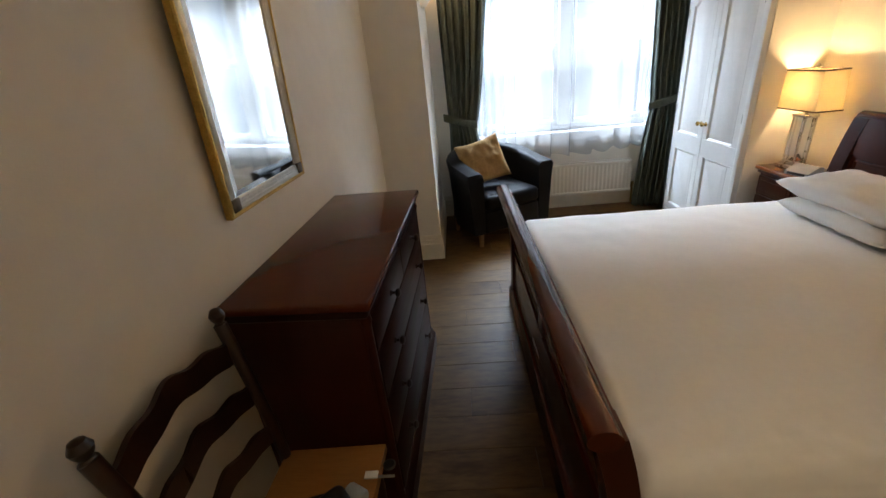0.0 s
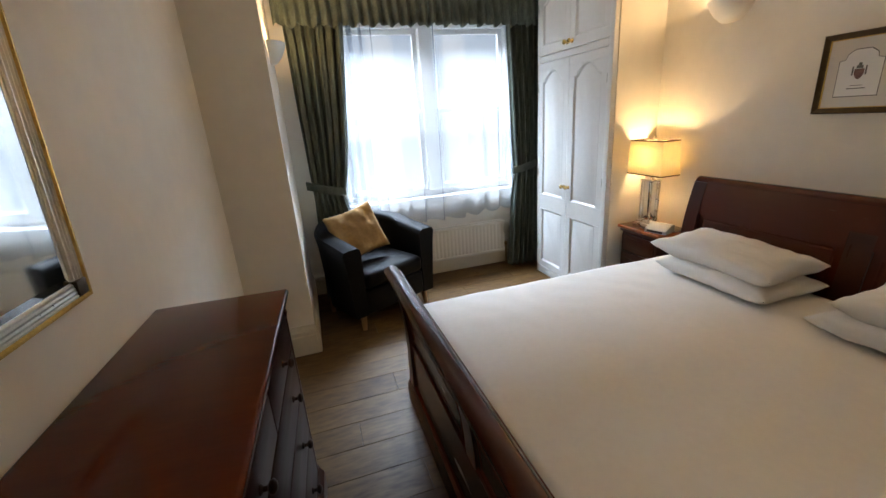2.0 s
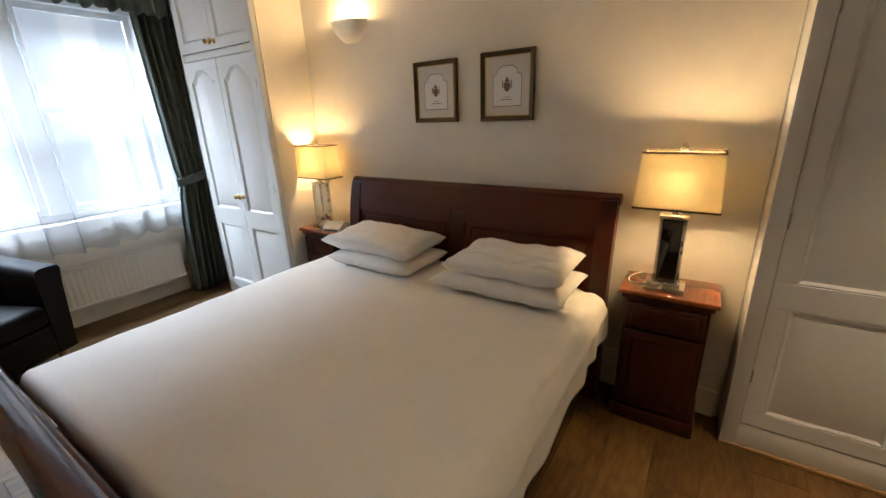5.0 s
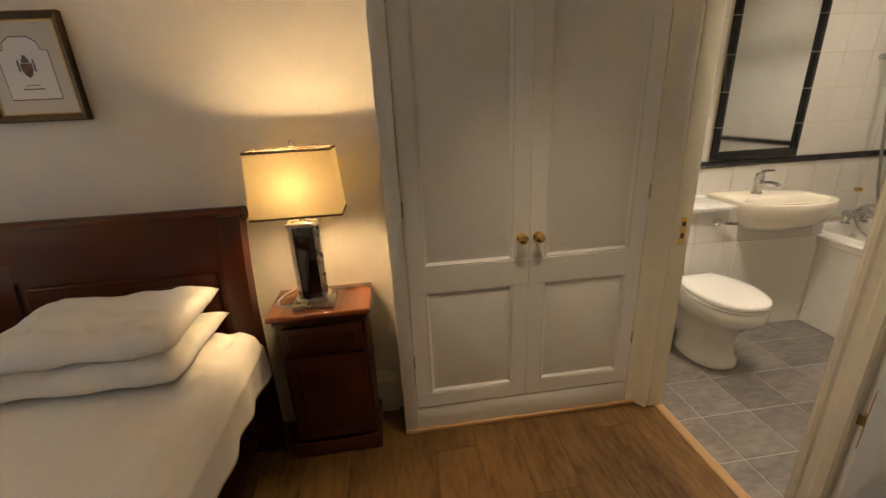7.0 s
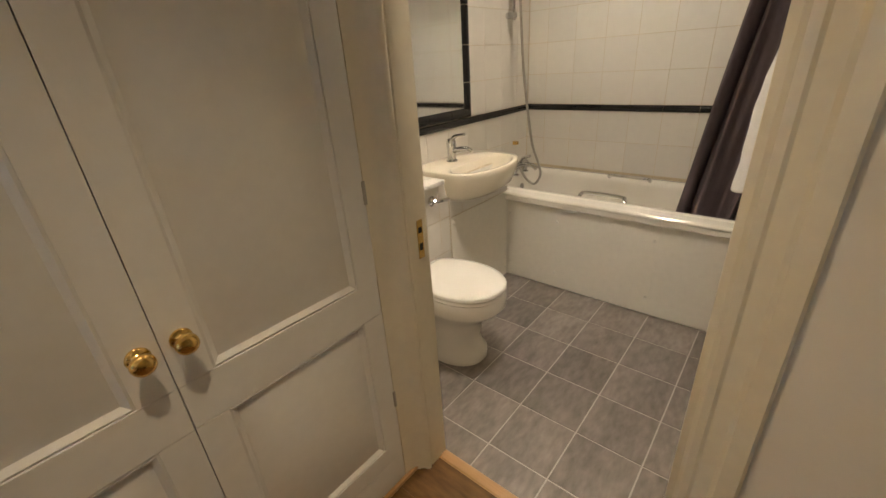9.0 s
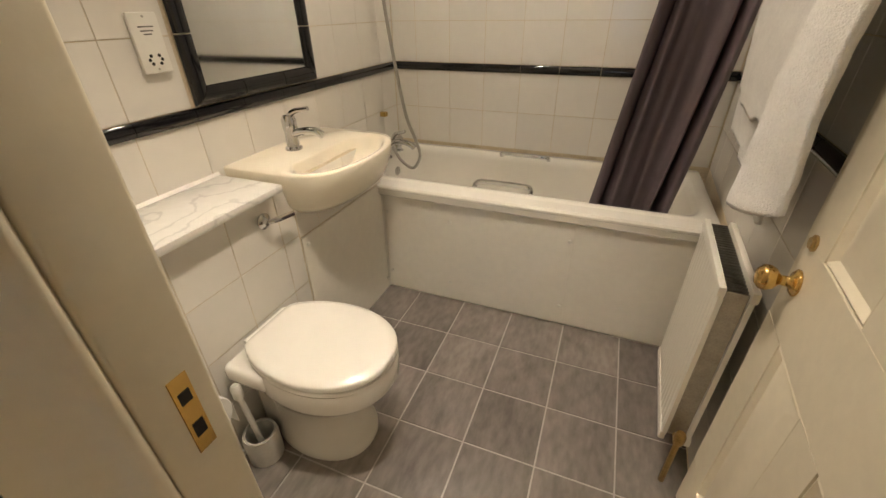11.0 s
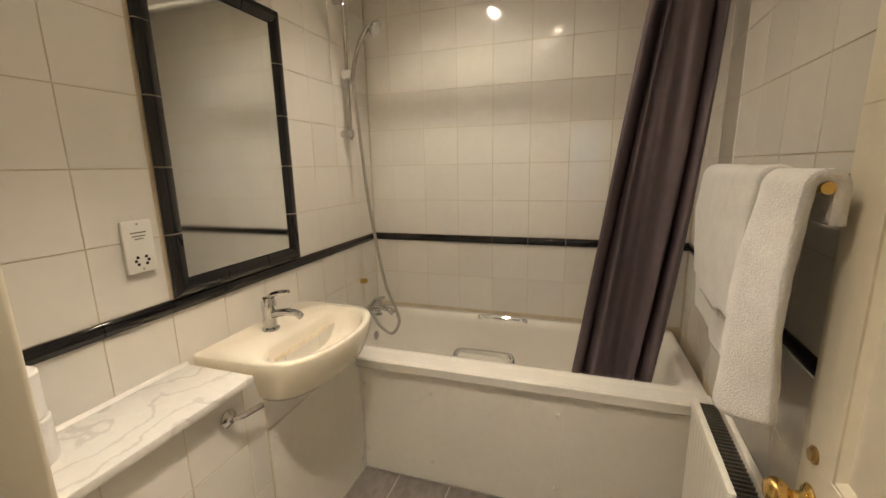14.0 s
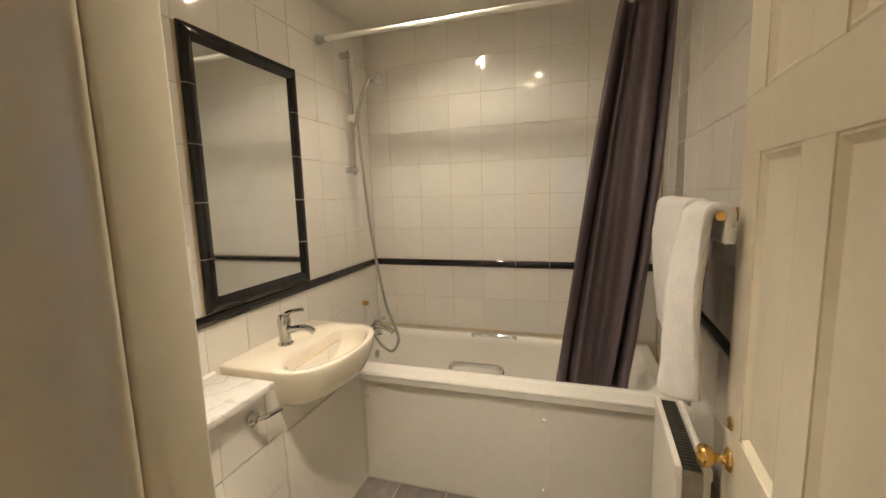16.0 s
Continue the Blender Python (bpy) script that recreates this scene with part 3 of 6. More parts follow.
# bathroom door, opened into the bathroom against its wall
bd = thing("panelled_door", pose(1.334, -1.130, 0.0, 0, 0, -95.0), "cream painted six-panel bathroom door standing open, brass knob", "door", "doors")
W = 0.69
P6 = [(a, b, z0, z1, 0) for a, b in ((0.095, 0.285), (0.385, 0.575)) for z0, z1 in ((0.2, 0.735), (0.925, 1.53), (1.65, 1.87))]
d = door_leaf(bd, W, 1.98, 0.036, P6, M["trim"], True)
d.location = (0, -0.036, 0.006)
door_knob(d, W - 0.058, 0.845, 1, 0.036)
part("thumb_turn", lathe([(0.016, 0), (0.0165, 0.004), (0.012, 0.006), (0.011, 0.009), (0.001, 0.009)], 16, pose(W - 0.05, 0.036, 0.93, -90)), M["old_brass"], d, "round brass privacy bolt")

# ---- window, curtains ----
win = structure("window_1", box(WX0 + 0.01, WX1 - 0.01, 4.60, 4.68, WZ0 + 0.001, WZ0 + 0.05, 0.004), M["white_gloss"], "white sash window with a stone centre mullion", 25)
bm = bmesh.new()
for x0, x1 in ((WX0 + 0.002, WX0 + 0.08), (WX1 - 0.08, WX1 - 0.002)):
    bx(bm, x0, x1, 4.59, 4.69, WZ0 + 0.05, WZ1 - 0.002, 0.004)
bx(bm, WX0 + 0.08, WX1 - 0.08, 4.59, 4.69, WZ1 - 0.07, WZ1 - 0.002, 0.004)
part("window_frame", bm, M["white_gloss"], win)
part("mullion", box(1.03, 1.17, 4.57, 4.74, WZ0 + 0.05, WZ1 - 0.07, 0.01), M["white_gloss"], win, "broad white painted centre mullion")
for x0, x1 in ((WX0 + 0.08, 1.03), (1.17, WX1 - 0.08)):
    for z0, z1, y in ((WZ0 + 0.05, 1.68, 4.63), (1.64, WZ1 - 0.07, 4.665)):
        bm = bmesh.new()
        for a, b, c, e in ((x0, x0 + 0.045, z0, z1), (x1 - 0.045, x1, z0, z1), (x0 + 0.045, x1 - 0.045, z0, z0 + 0.05), (x0 + 0.045, x1 - 0.045, z1 - 0.045, z1)):
            bx(bm, a, b, y - 0.016, y + 0.016, c, e, 0.003, 1)
        sash = part("sash", bm, M["white_gloss"], win)
        g = part("pane", box(x0 + 0.04, x1 - 0.04, y - 0.002, y + 0.002, z0 + 0.045, z1 - 0.04), M["glass"], sash, smooth=0)
        g.visible_shadow = False
part("window_sill", box(WX0 - 0.05, WX1 + 0.0, 4.43, 4.599, WZ0 - 0.03, WZ0, 0.006), M["white_gloss"], win, "deep white painted sill")

cr = thing("net_curtain", pose(0, 0, 0), "sheer white voile net curtain hanging over the window", "net curtain")


def voile(u, v):
    ph = 9 * math.sin(5.1 * u) + 92 * u
    x = 0.19 + 1.80 * u + (0.030 + 0.016 * math.sin(13 * u + 1)) * math.cos(ph)
    a = 0.020 + 0.008 * math.sin(17 * u)
    z0 = 0.63 + 0.02 * math.sin(60 * u) + 0.02 * math.sin(9 * u)
    return (x, 4.385 + a * math.sin(ph) * (0.6 + 0.4 * (1 - v)) + 0.008 * math.sin(140 * u + 3 * v), z0 + (2.46 - z0) * v)


part("voile", sheet(voile, 330, 10), M["net"], cr, smooth=180)
part("curtain_wire", tube([(0.17, 4.385, 2.462), (1.99, 4.385, 2.462)], 0.004, 6), M["plastic_white"], cr)


def drape(side):
    """One pleated curtain gathered by a tieback; side -1 hangs on the pier side."""

    def f(u, v):
        z = 0.02 + 2.42 * v
        if side < 0:
            if z > 0.98:
                k = ((z - 0.98) / 1.46) ** 0.6
                a, b = -0.14 + 0.03 * (1 - k), 0.14 + (0.34 - 0.14) * k
            else:
                k = (0.98 - z) / 0.96
                a, b = -0.11 - 0.03 * k, 0.14 + 0.12 * k ** 0.6
        else:
            if z > 0.98:
                k = ((z - 0.98) / 1.46) ** 0.8
                a, b = 2.15, 1.865 - 0.075 * k
            else:
                k = (0.98 - z) / 0.96
                a, b = 2.15 - 0.01 * k, 1.865 - 0.08 * k ** 0.6
        pinch = 1 - 0.45 * math.exp(-((z - 0.98) / 0.12) ** 2)
        amp = 0.033 * pinch
        w = 2 * math.pi * 6.2 * u + 0.5 * math.sin(3 * v + side)
        y = 4.30 + amp * math.sin(w) + 0.012 * math.sin(2.3 * w + 4 * v)
        return (a + (b - a) * u + 0.008 * math.cos(w), y, z)
    c = thing("curtain", pose(0, 0, 0), "dark green damask curtain held by a matching tieback", "curtain", "pair of curtains")
    part("drape", sheet(f, 120, 40, 0.006), M["green"], c, smooth=180)
    xa, xb = (-0.16, 0.17) if side < 0 else (1.84, 2.17)
    pts = [(xa + (xb - xa) * i / 10, 4.30 - 0.062 * math.sin(math.pi * i / 10) - 0.005, 1.10 - (0.09 if side < 0 else -0.09) * i / 10 + (0 if side < 0 else -0.07)) for i in range(11)]
    bm = strip(bmesh.new(), [[(x, y, z - 0.035), (x, y - 0.01, z - 0.02), (x, y - 0.01, z + 0.03), (x, y, z + 0.04), (x, y + 0.006, z)] for x, y, z in pts])
    part("tieback", bm, M["green"], c)


drape(-1), drape(1)
pel = thing("curtain_pelmet", pose(0, 0, 0), "gathered dark green damask curtain valance over the window", "valance")


def valance(u, v):
    x = -0.20 + 2.33 * u
    w = 2 * math.pi * 30 * u
    z0 = 2.33 + 0.012 * math.sin(w * 0.5) + 0.006 * math.sin(w)
    return (x, 4.20 - 0.022 * math.sin(w + 0.8 * math.sin(11 * u)) * (1.15 - v) - 0.015 * (1 - v), z0 + (2.66 - z0) * v)


part("pleated_cloth", sheet(valance, 360, 6, 0.005), M["green"], pel, smooth=180)
part("pelmet_board", box(-0.21, 2.135, 4.225, 4.49, 2.66, 2.68, 0.003), M["white_gloss"], pel)

# ---- radiators ----


def radiator(name, m, w, h, label, n):
    """A pressed-steel panel radiator; x across, face towards -y, base at z = 0."""
    r = thing(name, m, label, "radiator", "panel radiators")
    step = w / n
    pts = []
    for i in range(n):
        x = i * step
        pts += [(x + 0.12 * step, 0), (x + 0.24 * step, -0.002), (x + 0.76 * step, -0.002), (x + 0.88 * step, 0)]
    for nm, y0, s in (("front_panel", 0.0, 1), ("back_panel", 0.075, -1)):
        bm = bmesh.new()
        o = [(0, y0), *[(x, y0 + s * y) for x, y in pts], (w, y0), (w, y0 + 0.012 * s), (0, y0 + 0.012 * s)]
        profile_z(o, 0.03, h - 0.03, bm)
        bx(bm, 0, w, min(y0 - 0.006 * s, y0 + 0.012 * s), max(y0 - 0.006 * s, y0 + 0.012 * s), h - 0.031, h, 0.004), bx(bm, 0, w, min(y0 - 0.006 * s, y0 + 0.012 * s), max(y0 - 0.006 * s, y0 + 0.012 * s), 0, 0.031, 0.004)
        part(nm, bm, M["rad"], r)
    fin = to_mesh("fin", box(-0.002, 0.002, 0.014, 0.061, 0.03, h - 0.012), M["steel"], 0)
    for i in range(n * 2):
        f = new("fin", fin)
        f.parent = r
        f.location = ((i + 0.5) * w / (n * 2), 0, 0)
    bm = bmesh.new()
    tube([(w, 0.037, 0.04), (w + 0.035, 0.037, 0.04)], 0.011, 10, bm), tube([(w + 0.035, 0.037, 0.07), (w + 0.035, 0.037, -0.14)], 0.009, 10, bm)
    lathe([(0.014, 0), (0.016, 0.01), (0.016, 0.03), (0.012, 0.04), (0.001, 0.04)], 14, pose(w + 0.035, 0.037, 0.05), bm)
    part("valve", bm, M["old_brass"], r, "tarnished brass valve and pipe")
    for x in (0.1, w - 0.1):
        part("bracket", box(x - 0.015, x + 0.015, 0.076, 0.10, 0.08, h - 0.08), M["rad"], r, smooth=0)
    return r


radiator("radiator", pose(0.63, 4.395, 0.16), 1.15, 0.34, "white pressed-steel panel radiator under the window", 28)
# ---- bed ----
bed = thing("sleigh_bed", pose(0, 0, 0), "dark mahogany sleigh bed made up with white bedding", "bed")


def board(name, centre, y0, y1, t, material, parent, label=""):
    """A board whose section follows a curve of (z, x) and runs along y."""
    zs = [z for z, _ in centre]
    def xa(z):
        return float(np.interp(z, zs, [x for _, x in centre]))
    n = 22
    sm = [zs[0] + (zs[-1] - zs[0]) * i / n for i in range(n + 1)]
    left, right = [(xa(z) - t / 2, z) for z in sm], [(xa(z) + t / 2, z) for z in sm]
    outline_ = left + right[::-1]
    return part(name, profile_y(outline_, y0, y1), material, parent, label)


def curve(z0, z1, x0, x1, power=2.2):
    return [(z0 + (z1 - z0) * i / 24, x0 + (x1 - x0) * max(0, (i / 24)) ** power) for i in range(25)]


def cut(c, a, b):
    zs, xs = [z for z, _ in c], [x for _, x in c]
    return [(a + (b - a) * i / 10, float(np.interp(a + (b - a) * i / 10, zs, xs))) for i in range(11)]


def sleigh_end(name, c, y0, y1, top_z, top_x, side, label):
    """A curved end with stiles, rails, two framed panels and a rolled top."""
    e = board(name, c, y0 + 0.01, y1 - 0.01, 0.022, M["mahog"], bed, label)
    zb, zt = c[0][0], c[-1][0]
    ym = (y0 + y1) / 2
    for a, b in ((y0, y0 + 0.085), (y1 - 0.085, y1)):
        board("stile", c, a, b, 0.075, M["mahog_z"], e)
    board("stile", cut(c, zb + 0.05, zt - 0.02), ym - 0.05, ym + 0.05, 0.046, M["mahog_z"], e)
    board("rail", cut(c, zt - 0.12, zt), y0 + 0.085, y1 - 0.085, 0.068, M["mahog"], e)
    board("rail", cut(c, zb, zb + 0.3), y0 + 0.085, y1 - 0.085, 0.05, M["mahog"], e)
    for a, b in ((y0 + 0.085, ym - 0.05), (ym + 0.05, y1 - 0.085)):
        board("bevel", cut(c, zt - 0.17, zt - 0.12), a, b, 0.056, M["mahog"], e)
        board("panel", cut(c, zb + 0.36, zt - 0.215), a + 0.045, b - 0.045, 0.034, M["mahog"], e)
        def face(z, proud):
            return float(np.interp(z, [q[0] for q in c], [q[1] for q in c])) - proud
        z_hi, z_lo = zt - 0.222, zb + 0.35
        for q in (z_hi, z_lo):
            part("bead", tube([(face(q, 0.014), a + 0.04, q), (face(q, 0.014), b - 0.04, q)], 0.009, 8), M["mahog"], e)
        for y in (a + 0.04, b - 0.04):
            part("bead", tube([(face(z_lo + (z_hi - z_lo) * k / 8, 0.014), y, z_lo + (z_hi - z_lo) * k / 8) for k in range(9)], 0.009, 8), M["mahog"], e)
        for q0, q1 in ((zt - 0.19, zt - 0.17), (zb + 0.3, zb + 0.315)):
            board("moulding", cut(c, q0, q1), a, b, 0.052, M["mahog"], e)
    prof = [(top_x + side * 0.004 + 0.034 * math.cos(t) * 1.15, top_z - 0.026 + 0.030 * math.sin(t)) for t in [2 * math.pi * i / 20 for i in range(20)]]
    part("top_roll", profile_y(prof, y0 - 0.006, y1 + 0.006), M["mahog"], e, "polished rolled top rail")
    return e


HY0, HY1, FY0, FY1 = 0.735, 2.515, 0.705, 2.60
HC = [(0.0, 2.15), (0.45, 2.15)] + curve(0.5, 1.10, 2.15, 2.235, 2.2)
FC = [(0.10, 0.30), (0.35, 0.30)] + curve(0.4, 0.82, 0.30, 0.235, 1.9)
sleigh_end("headboard", HC, HY0, HY1, 1.125, 2.245, 1, "curved mahogany headboard with two framed panels")
sleigh_end("footboard", FC, FY0, FY1, 0.85, 0.225, -1, "curved mahogany footboard with rolled top")
part("plinth", profile_y([(0.245, 0.0), (0.355, 0.0), (0.355, 0.1), (0.335, 0.13), (0.265, 0.13), (0.245, 0.1)], FY0 - 0.01, FY1 + 0.01), M["mahog"], bed)
for y in (0.80, 2.44):
    part("side_rail", box(0.345, 2.11, y - 0.018, y + 0.018, 0.16, 0.40, 0.006), M["mahog_x_shaded"], bed)
part("mattress", box(0.365, 2.10, 0.83, 2.41, 0.30, 0.585, 0.05, 3), M["duvet"], bed)

dv = thing("duvet", pose(0, 0, 0), "smooth white cotton duvet spread over the bed", "duvet")
TOP = 0.645


def duvet(u, v):
    x = 0.325 + (2.095 - 0.325) * u
    ya, yb = 0.795, 2.48
    s = -0.26 + (ya * 0 + (yb - ya) + 0.42) * v
    L = yb - ya
    puff = 0.018 * math.sin(math.pi * min(max(s / L, 0), 1)) ** 0.5 if 0 < s < L else 0.0
    ripple = 0.016 * noise.noise(Vector((x * 16, s * 24, 5.0))) * max(0.0, 1 - abs(s - 0.02) / 0.11) + 0.006 * noise.noise(Vector((x * 3, s * 3, 0.3))) + 0.003 * noise.noise(Vector((x * 9, s * 9, 2.0)))
    r = 0.07
    ends = -0.05 * max(0, (0.04 - (x - 0.325)) / 0.04) ** 2

    def turn(d, y_edge, sgn):
        """Past the edge the cover bends over a radius and hangs."""
        arc = r * math.pi / 2
        if d < arc:
            a = d / r
            return y_edge + sgn * r * math.sin(a), TOP - r * (1 - math.cos(a))
        h = d - arc
        fold = 0.009 * math.sin(x * 21 + 2 * math.sin(x * 7)) * min(1, h / 0.1)
        return y_edge + sgn * (r + 0.012 + fold), TOP - r - h * (1.0 + 0.07 * math.sin(x * 9))
    if s < 0.0:
        y, z = turn(-s, ya, -1)
    elif s > L:
        y, z = turn(s - L, yb, 1)
        z = max(z, 0.42)
    else:
        y, z = ya + s, TOP + puff
    return (x, y, z + ripple + ends)


part("cover", sheet(duvet, 90, 130, 0.02), M["duvet"], dv, smooth=180)


def pillow(m, w, d, h, label, seed, group="pillows"):
    rnd = random.Random(seed)
    o = Vector((rnd.random() * 9, rnd.random() * 9, rnd.random() * 9))

    def f(sgn):
        def g(u, v):
            a, b = 2 * u - 1, 2 * v - 1
            corner = (abs(a) * abs(b)) ** 2.2
            ex, ey = 1 - 0.07 * (1 - abs(b) ** 2) * abs(a) ** 3, 1 - 0.10 * (1 - abs(a) ** 2) * abs(b) ** 3
            fall = max(0.0, (1 - abs(a) ** 6.0)) ** 0.45 * max(0.0, (1 - abs(b) ** 4.6)) ** 0.45
            nz = 0.018 * noise.noise(Vector((a * 2.2, b * 2.2, 0)) + o) + 0.010 * noise.noise(Vector((a * 5, b * 4, 0)) + o) + 0.004 * noise.noise(Vector((a * 13, b * 9, 0)) + o)
            z = h / 2 + sgn * (h / 2) * fall * (1 if sgn > 0 else 0.8) + nz * fall + 0.012 * corner
            return (a * w / 2 * ex, b * d / 2 * ey, z)
        return g
    bm = sheet(f(1), 40, 32)
    lo = sheet(f(-1), 40, 32)
    me = bpy.data.meshes.new("tmp")
    lo.to_mesh(me)
    lo.free()
    bm.from_mesh(me)
    bpy.data.meshes.remove(me)
    bmesh.ops.remove_doubles(bm, verts=bm.verts[:], dist=0.0005)
    return solid("pillow", bm, M["pillow"], label, "pillow", m, 180, group)


pillow(pose(1.915, 1.985, TOP + 0.008, 0, 0, -91), 0.62, 0.42, 0.105, "plump white cotton pillow lying on the duvet", 1)
pillow(pose(1.94, 2.035, TOP + 0.088, 2, 1, -90), 0.68, 0.40, 0.125, "plump white cotton pillow stacked on another", 2)
pillow(pose(1.92, 1.18, TOP + 0.008, 0, 0, -90), 0.70, 0.43, 0.105, "plump white cotton pillow lying on the duvet", 3)
pillow(pose(1.95, 1.165, TOP + 0.088, 2, -1, -90), 0.63, 0.40, 0.125, "plump white cotton pillow stacked on another", 4)

# ---- bedside cabinets ----


def bedside(m, w, d, h, label):
    """Cabinet with a drawer and a door; x across, face towards -y, back at y = d."""
    c = thing("bedside_cabinet", m, label, "bedside cabinet", "bedside cabinets")
    part("body", box(-w / 2 + 0.03, w / 2 - 0.03, 0.03, d - 0.004, 0.075, h - 0.03, 0.004), M["cherry_z_shaded"], c)
    part("plinth", box(-w / 2 + 0.015, w / 2 - 0.015, 0.012, d - 0.004, 0.0, 0.08, 0.01), M["cherry_z_shaded"], c)
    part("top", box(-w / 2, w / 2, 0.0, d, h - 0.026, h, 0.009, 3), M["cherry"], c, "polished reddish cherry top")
    part("cornice", box(-w / 2 + 0.016, w / 2 - 0.016, 0.014, d - 0.002, h - 0.05, h - 0.0255, 0.008, 2), M["cherry_z_shaded"], c)
    dr = part("drawer", box(-w / 2 + 0.045, w / 2 - 0.045, 0.012, 0.034, h - 0.19, h - 0.065, 0.006), M["cherry_z_shaded"], c)
    part("moulding", box(-w / 2 + 0.07, w / 2 - 0.07, 0.007, 0.016, h - 0.165, h - 0.09, 0.005), M["cherry_z_shaded"], dr)
    do = part("door", box(-w / 2 + 0.045, w / 2 - 0.045, 0.012, 0.034, 0.10, h - 0.205, 0.005), M["cherry_z_shaded"], c)
    part("moulding", box(-w / 2 + 0.085, w / 2 - 0.085, 0.006, 0.016, 0.145, h - 0.25, 0.007), M["cherry_z_shaded"], do)
    return c


bedside(pose(2.035, 0.465, 0, 0, 0, -90), 0.41, 0.27, 0.722, "reddish cherry bedside cabinet carrying a lit table lamp")
bedside(pose(2.10, 2.865, 0, 0, 0, -90), 0.40, 0.30, 0.713, "reddish cherry bedside cabinet with lamp and clock radio")

# ---- table lamps ----


def table_lamp(m, label, dark):
    """Square mirrored column under a rectangular fabric shade; base at z = 0."""
    t = thing("table_lamp", m, label, "table lamp", "table lamps")
    part("base_plate", box(-0.082, 0.082, -0.065, 0.065, 0.0, 0.022, 0.005), M["silver"], t)
    part("base_step", box(-0.062, 0.062, -0.048, 0.048, 0.022, 0.036, 0.004), M["silver"], t)
    part("column", box(-0.04, 0.04, -0.03, 0.03, 0.036, 0.335, 0.002), M["black_glass" if dark else "mirror"], t, "dark mirror glass column" if dark else "mirror glass column")
    for x in (-0.046, 0.046):
        for y in (-0.036, 0.036):
            part("corner_rod", box(x - 0.006, x + 0.006, y - 0.006, y + 0.006, 0.036, 0.335, 0.002, 1), M["silver"], t)
    part("cap", box(-0.058, 0.058, -0.046, 0.046, 0.335, 0.352, 0.004), M["silver"], t)
    part("neck", lathe([(0.012, 0.352), (0.012, 0.37), (0.02, 0.375), (0.02, 0.40), (0.008, 0.405), (0.008, 0.44)], 16), M["silver"], t)
    part("bulb", lathe([(0.012, 0.44), (0.014, 0.455), (0.028, 0.485), (0.03, 0.505), (0.022, 0.525), (0.001, 0.535)], 16), M["bulb"], t)
    sh = bmesh.new()
    zz = ((0.384, 0.164, 0.082), (0.622, 0.150, 0.074))
    rings = []
    for off in (0.0, -0.003):
        for z, a, b in (zz if off == 0 else zz[::-1]):
            rings.append([(sx * (a + off), sy * (b + off), z) for sx, sy in ((-1, -1), (1, -1), (1, 1), (-1, 1))])
    strip(sh, rings, closed=True)
    s = part("shade", sh, M["shade"], t, "cream fabric shade glowing from the bulb", smooth=0)
    for z, a, b in zz:
        tr = bmesh.new()
        ro = [[(sx * (a + o), sy * (b + o), z + dz) for sx, sy in ((-1, -1), (1, -1), (1, 1), (-1, 1))] for o, dz in ((0.0025, -0.004), (0.0025, 0.004), (-0.0045, 0.004), (-0.0045, -0.004))]
        strip(tr, ro, closed=True)
        part("ribbon", tr, M["shade_trim"], s, "thin brown ribbon edge", smooth=0)
    bm = bmesh.new()
    tube([(-0.15, 0, 0.618), (0.15, 0, 0.618)], 0.0025, 6, bm), tube([(0, -0.074, 0.618), (0, 0.074, 0.618)], 0.0025, 6, bm)
    lathe([(0.012, 0.625), (0.016, 0.64), (0.010, 0.652), (0.004, 0.66), (0.001, 0.66)], 12, None, bm)
    part("finial", bm, M["silver"], t)
    return t


table_lamp(pose(2.14, 0.487, 0.7225, 0, 0, -90), "table lamp with smoked mirror column and lit cream shade", True)
table_lamp(pose(2.26, 2.93, 0.7135, 0, 0, -90), "table lamp with mirrored glass column and lit cream shade", False)
cab = solid("lamp_cable", tube(smooth_path([(2.13, 0.57, 0.728), (2.12, 0.62, 0.728), (2.17, 0.645, 0.728), (2.24, 0.63, 0.728), (2.285, 0.60, 0.727)]), 0.003, 8), M["plastic_white"], "thin white lamp cable on the bedside cabinet", "cable")

ck = thing("clock_radio", pose(2.19, 2.745, 0.7135, 0, 0, -75), "grey clock radio on the bedside cabinet", "clock radio")
part("case", profile_x([(-0.06, 0), (0.06, 0), (0.06, 0.05), (0.02, 0.056), (-0.06, 0.022)], -0.075, 0.075), M["grey_plastic"], ck)
part("display", box(-0.055, 0.055, -0.064, -0.06, 0.004, 0.019, 0.001, 1), M["black"], ck)
for i in range(4):
    part("button", box(-0.05 + i * 0.03, -0.03 + i * 0.03, 0.025, 0.04, 0.053, 0.0585, 0.002, 1), M["plastic_white"], ck)

# ---- framed prints ----


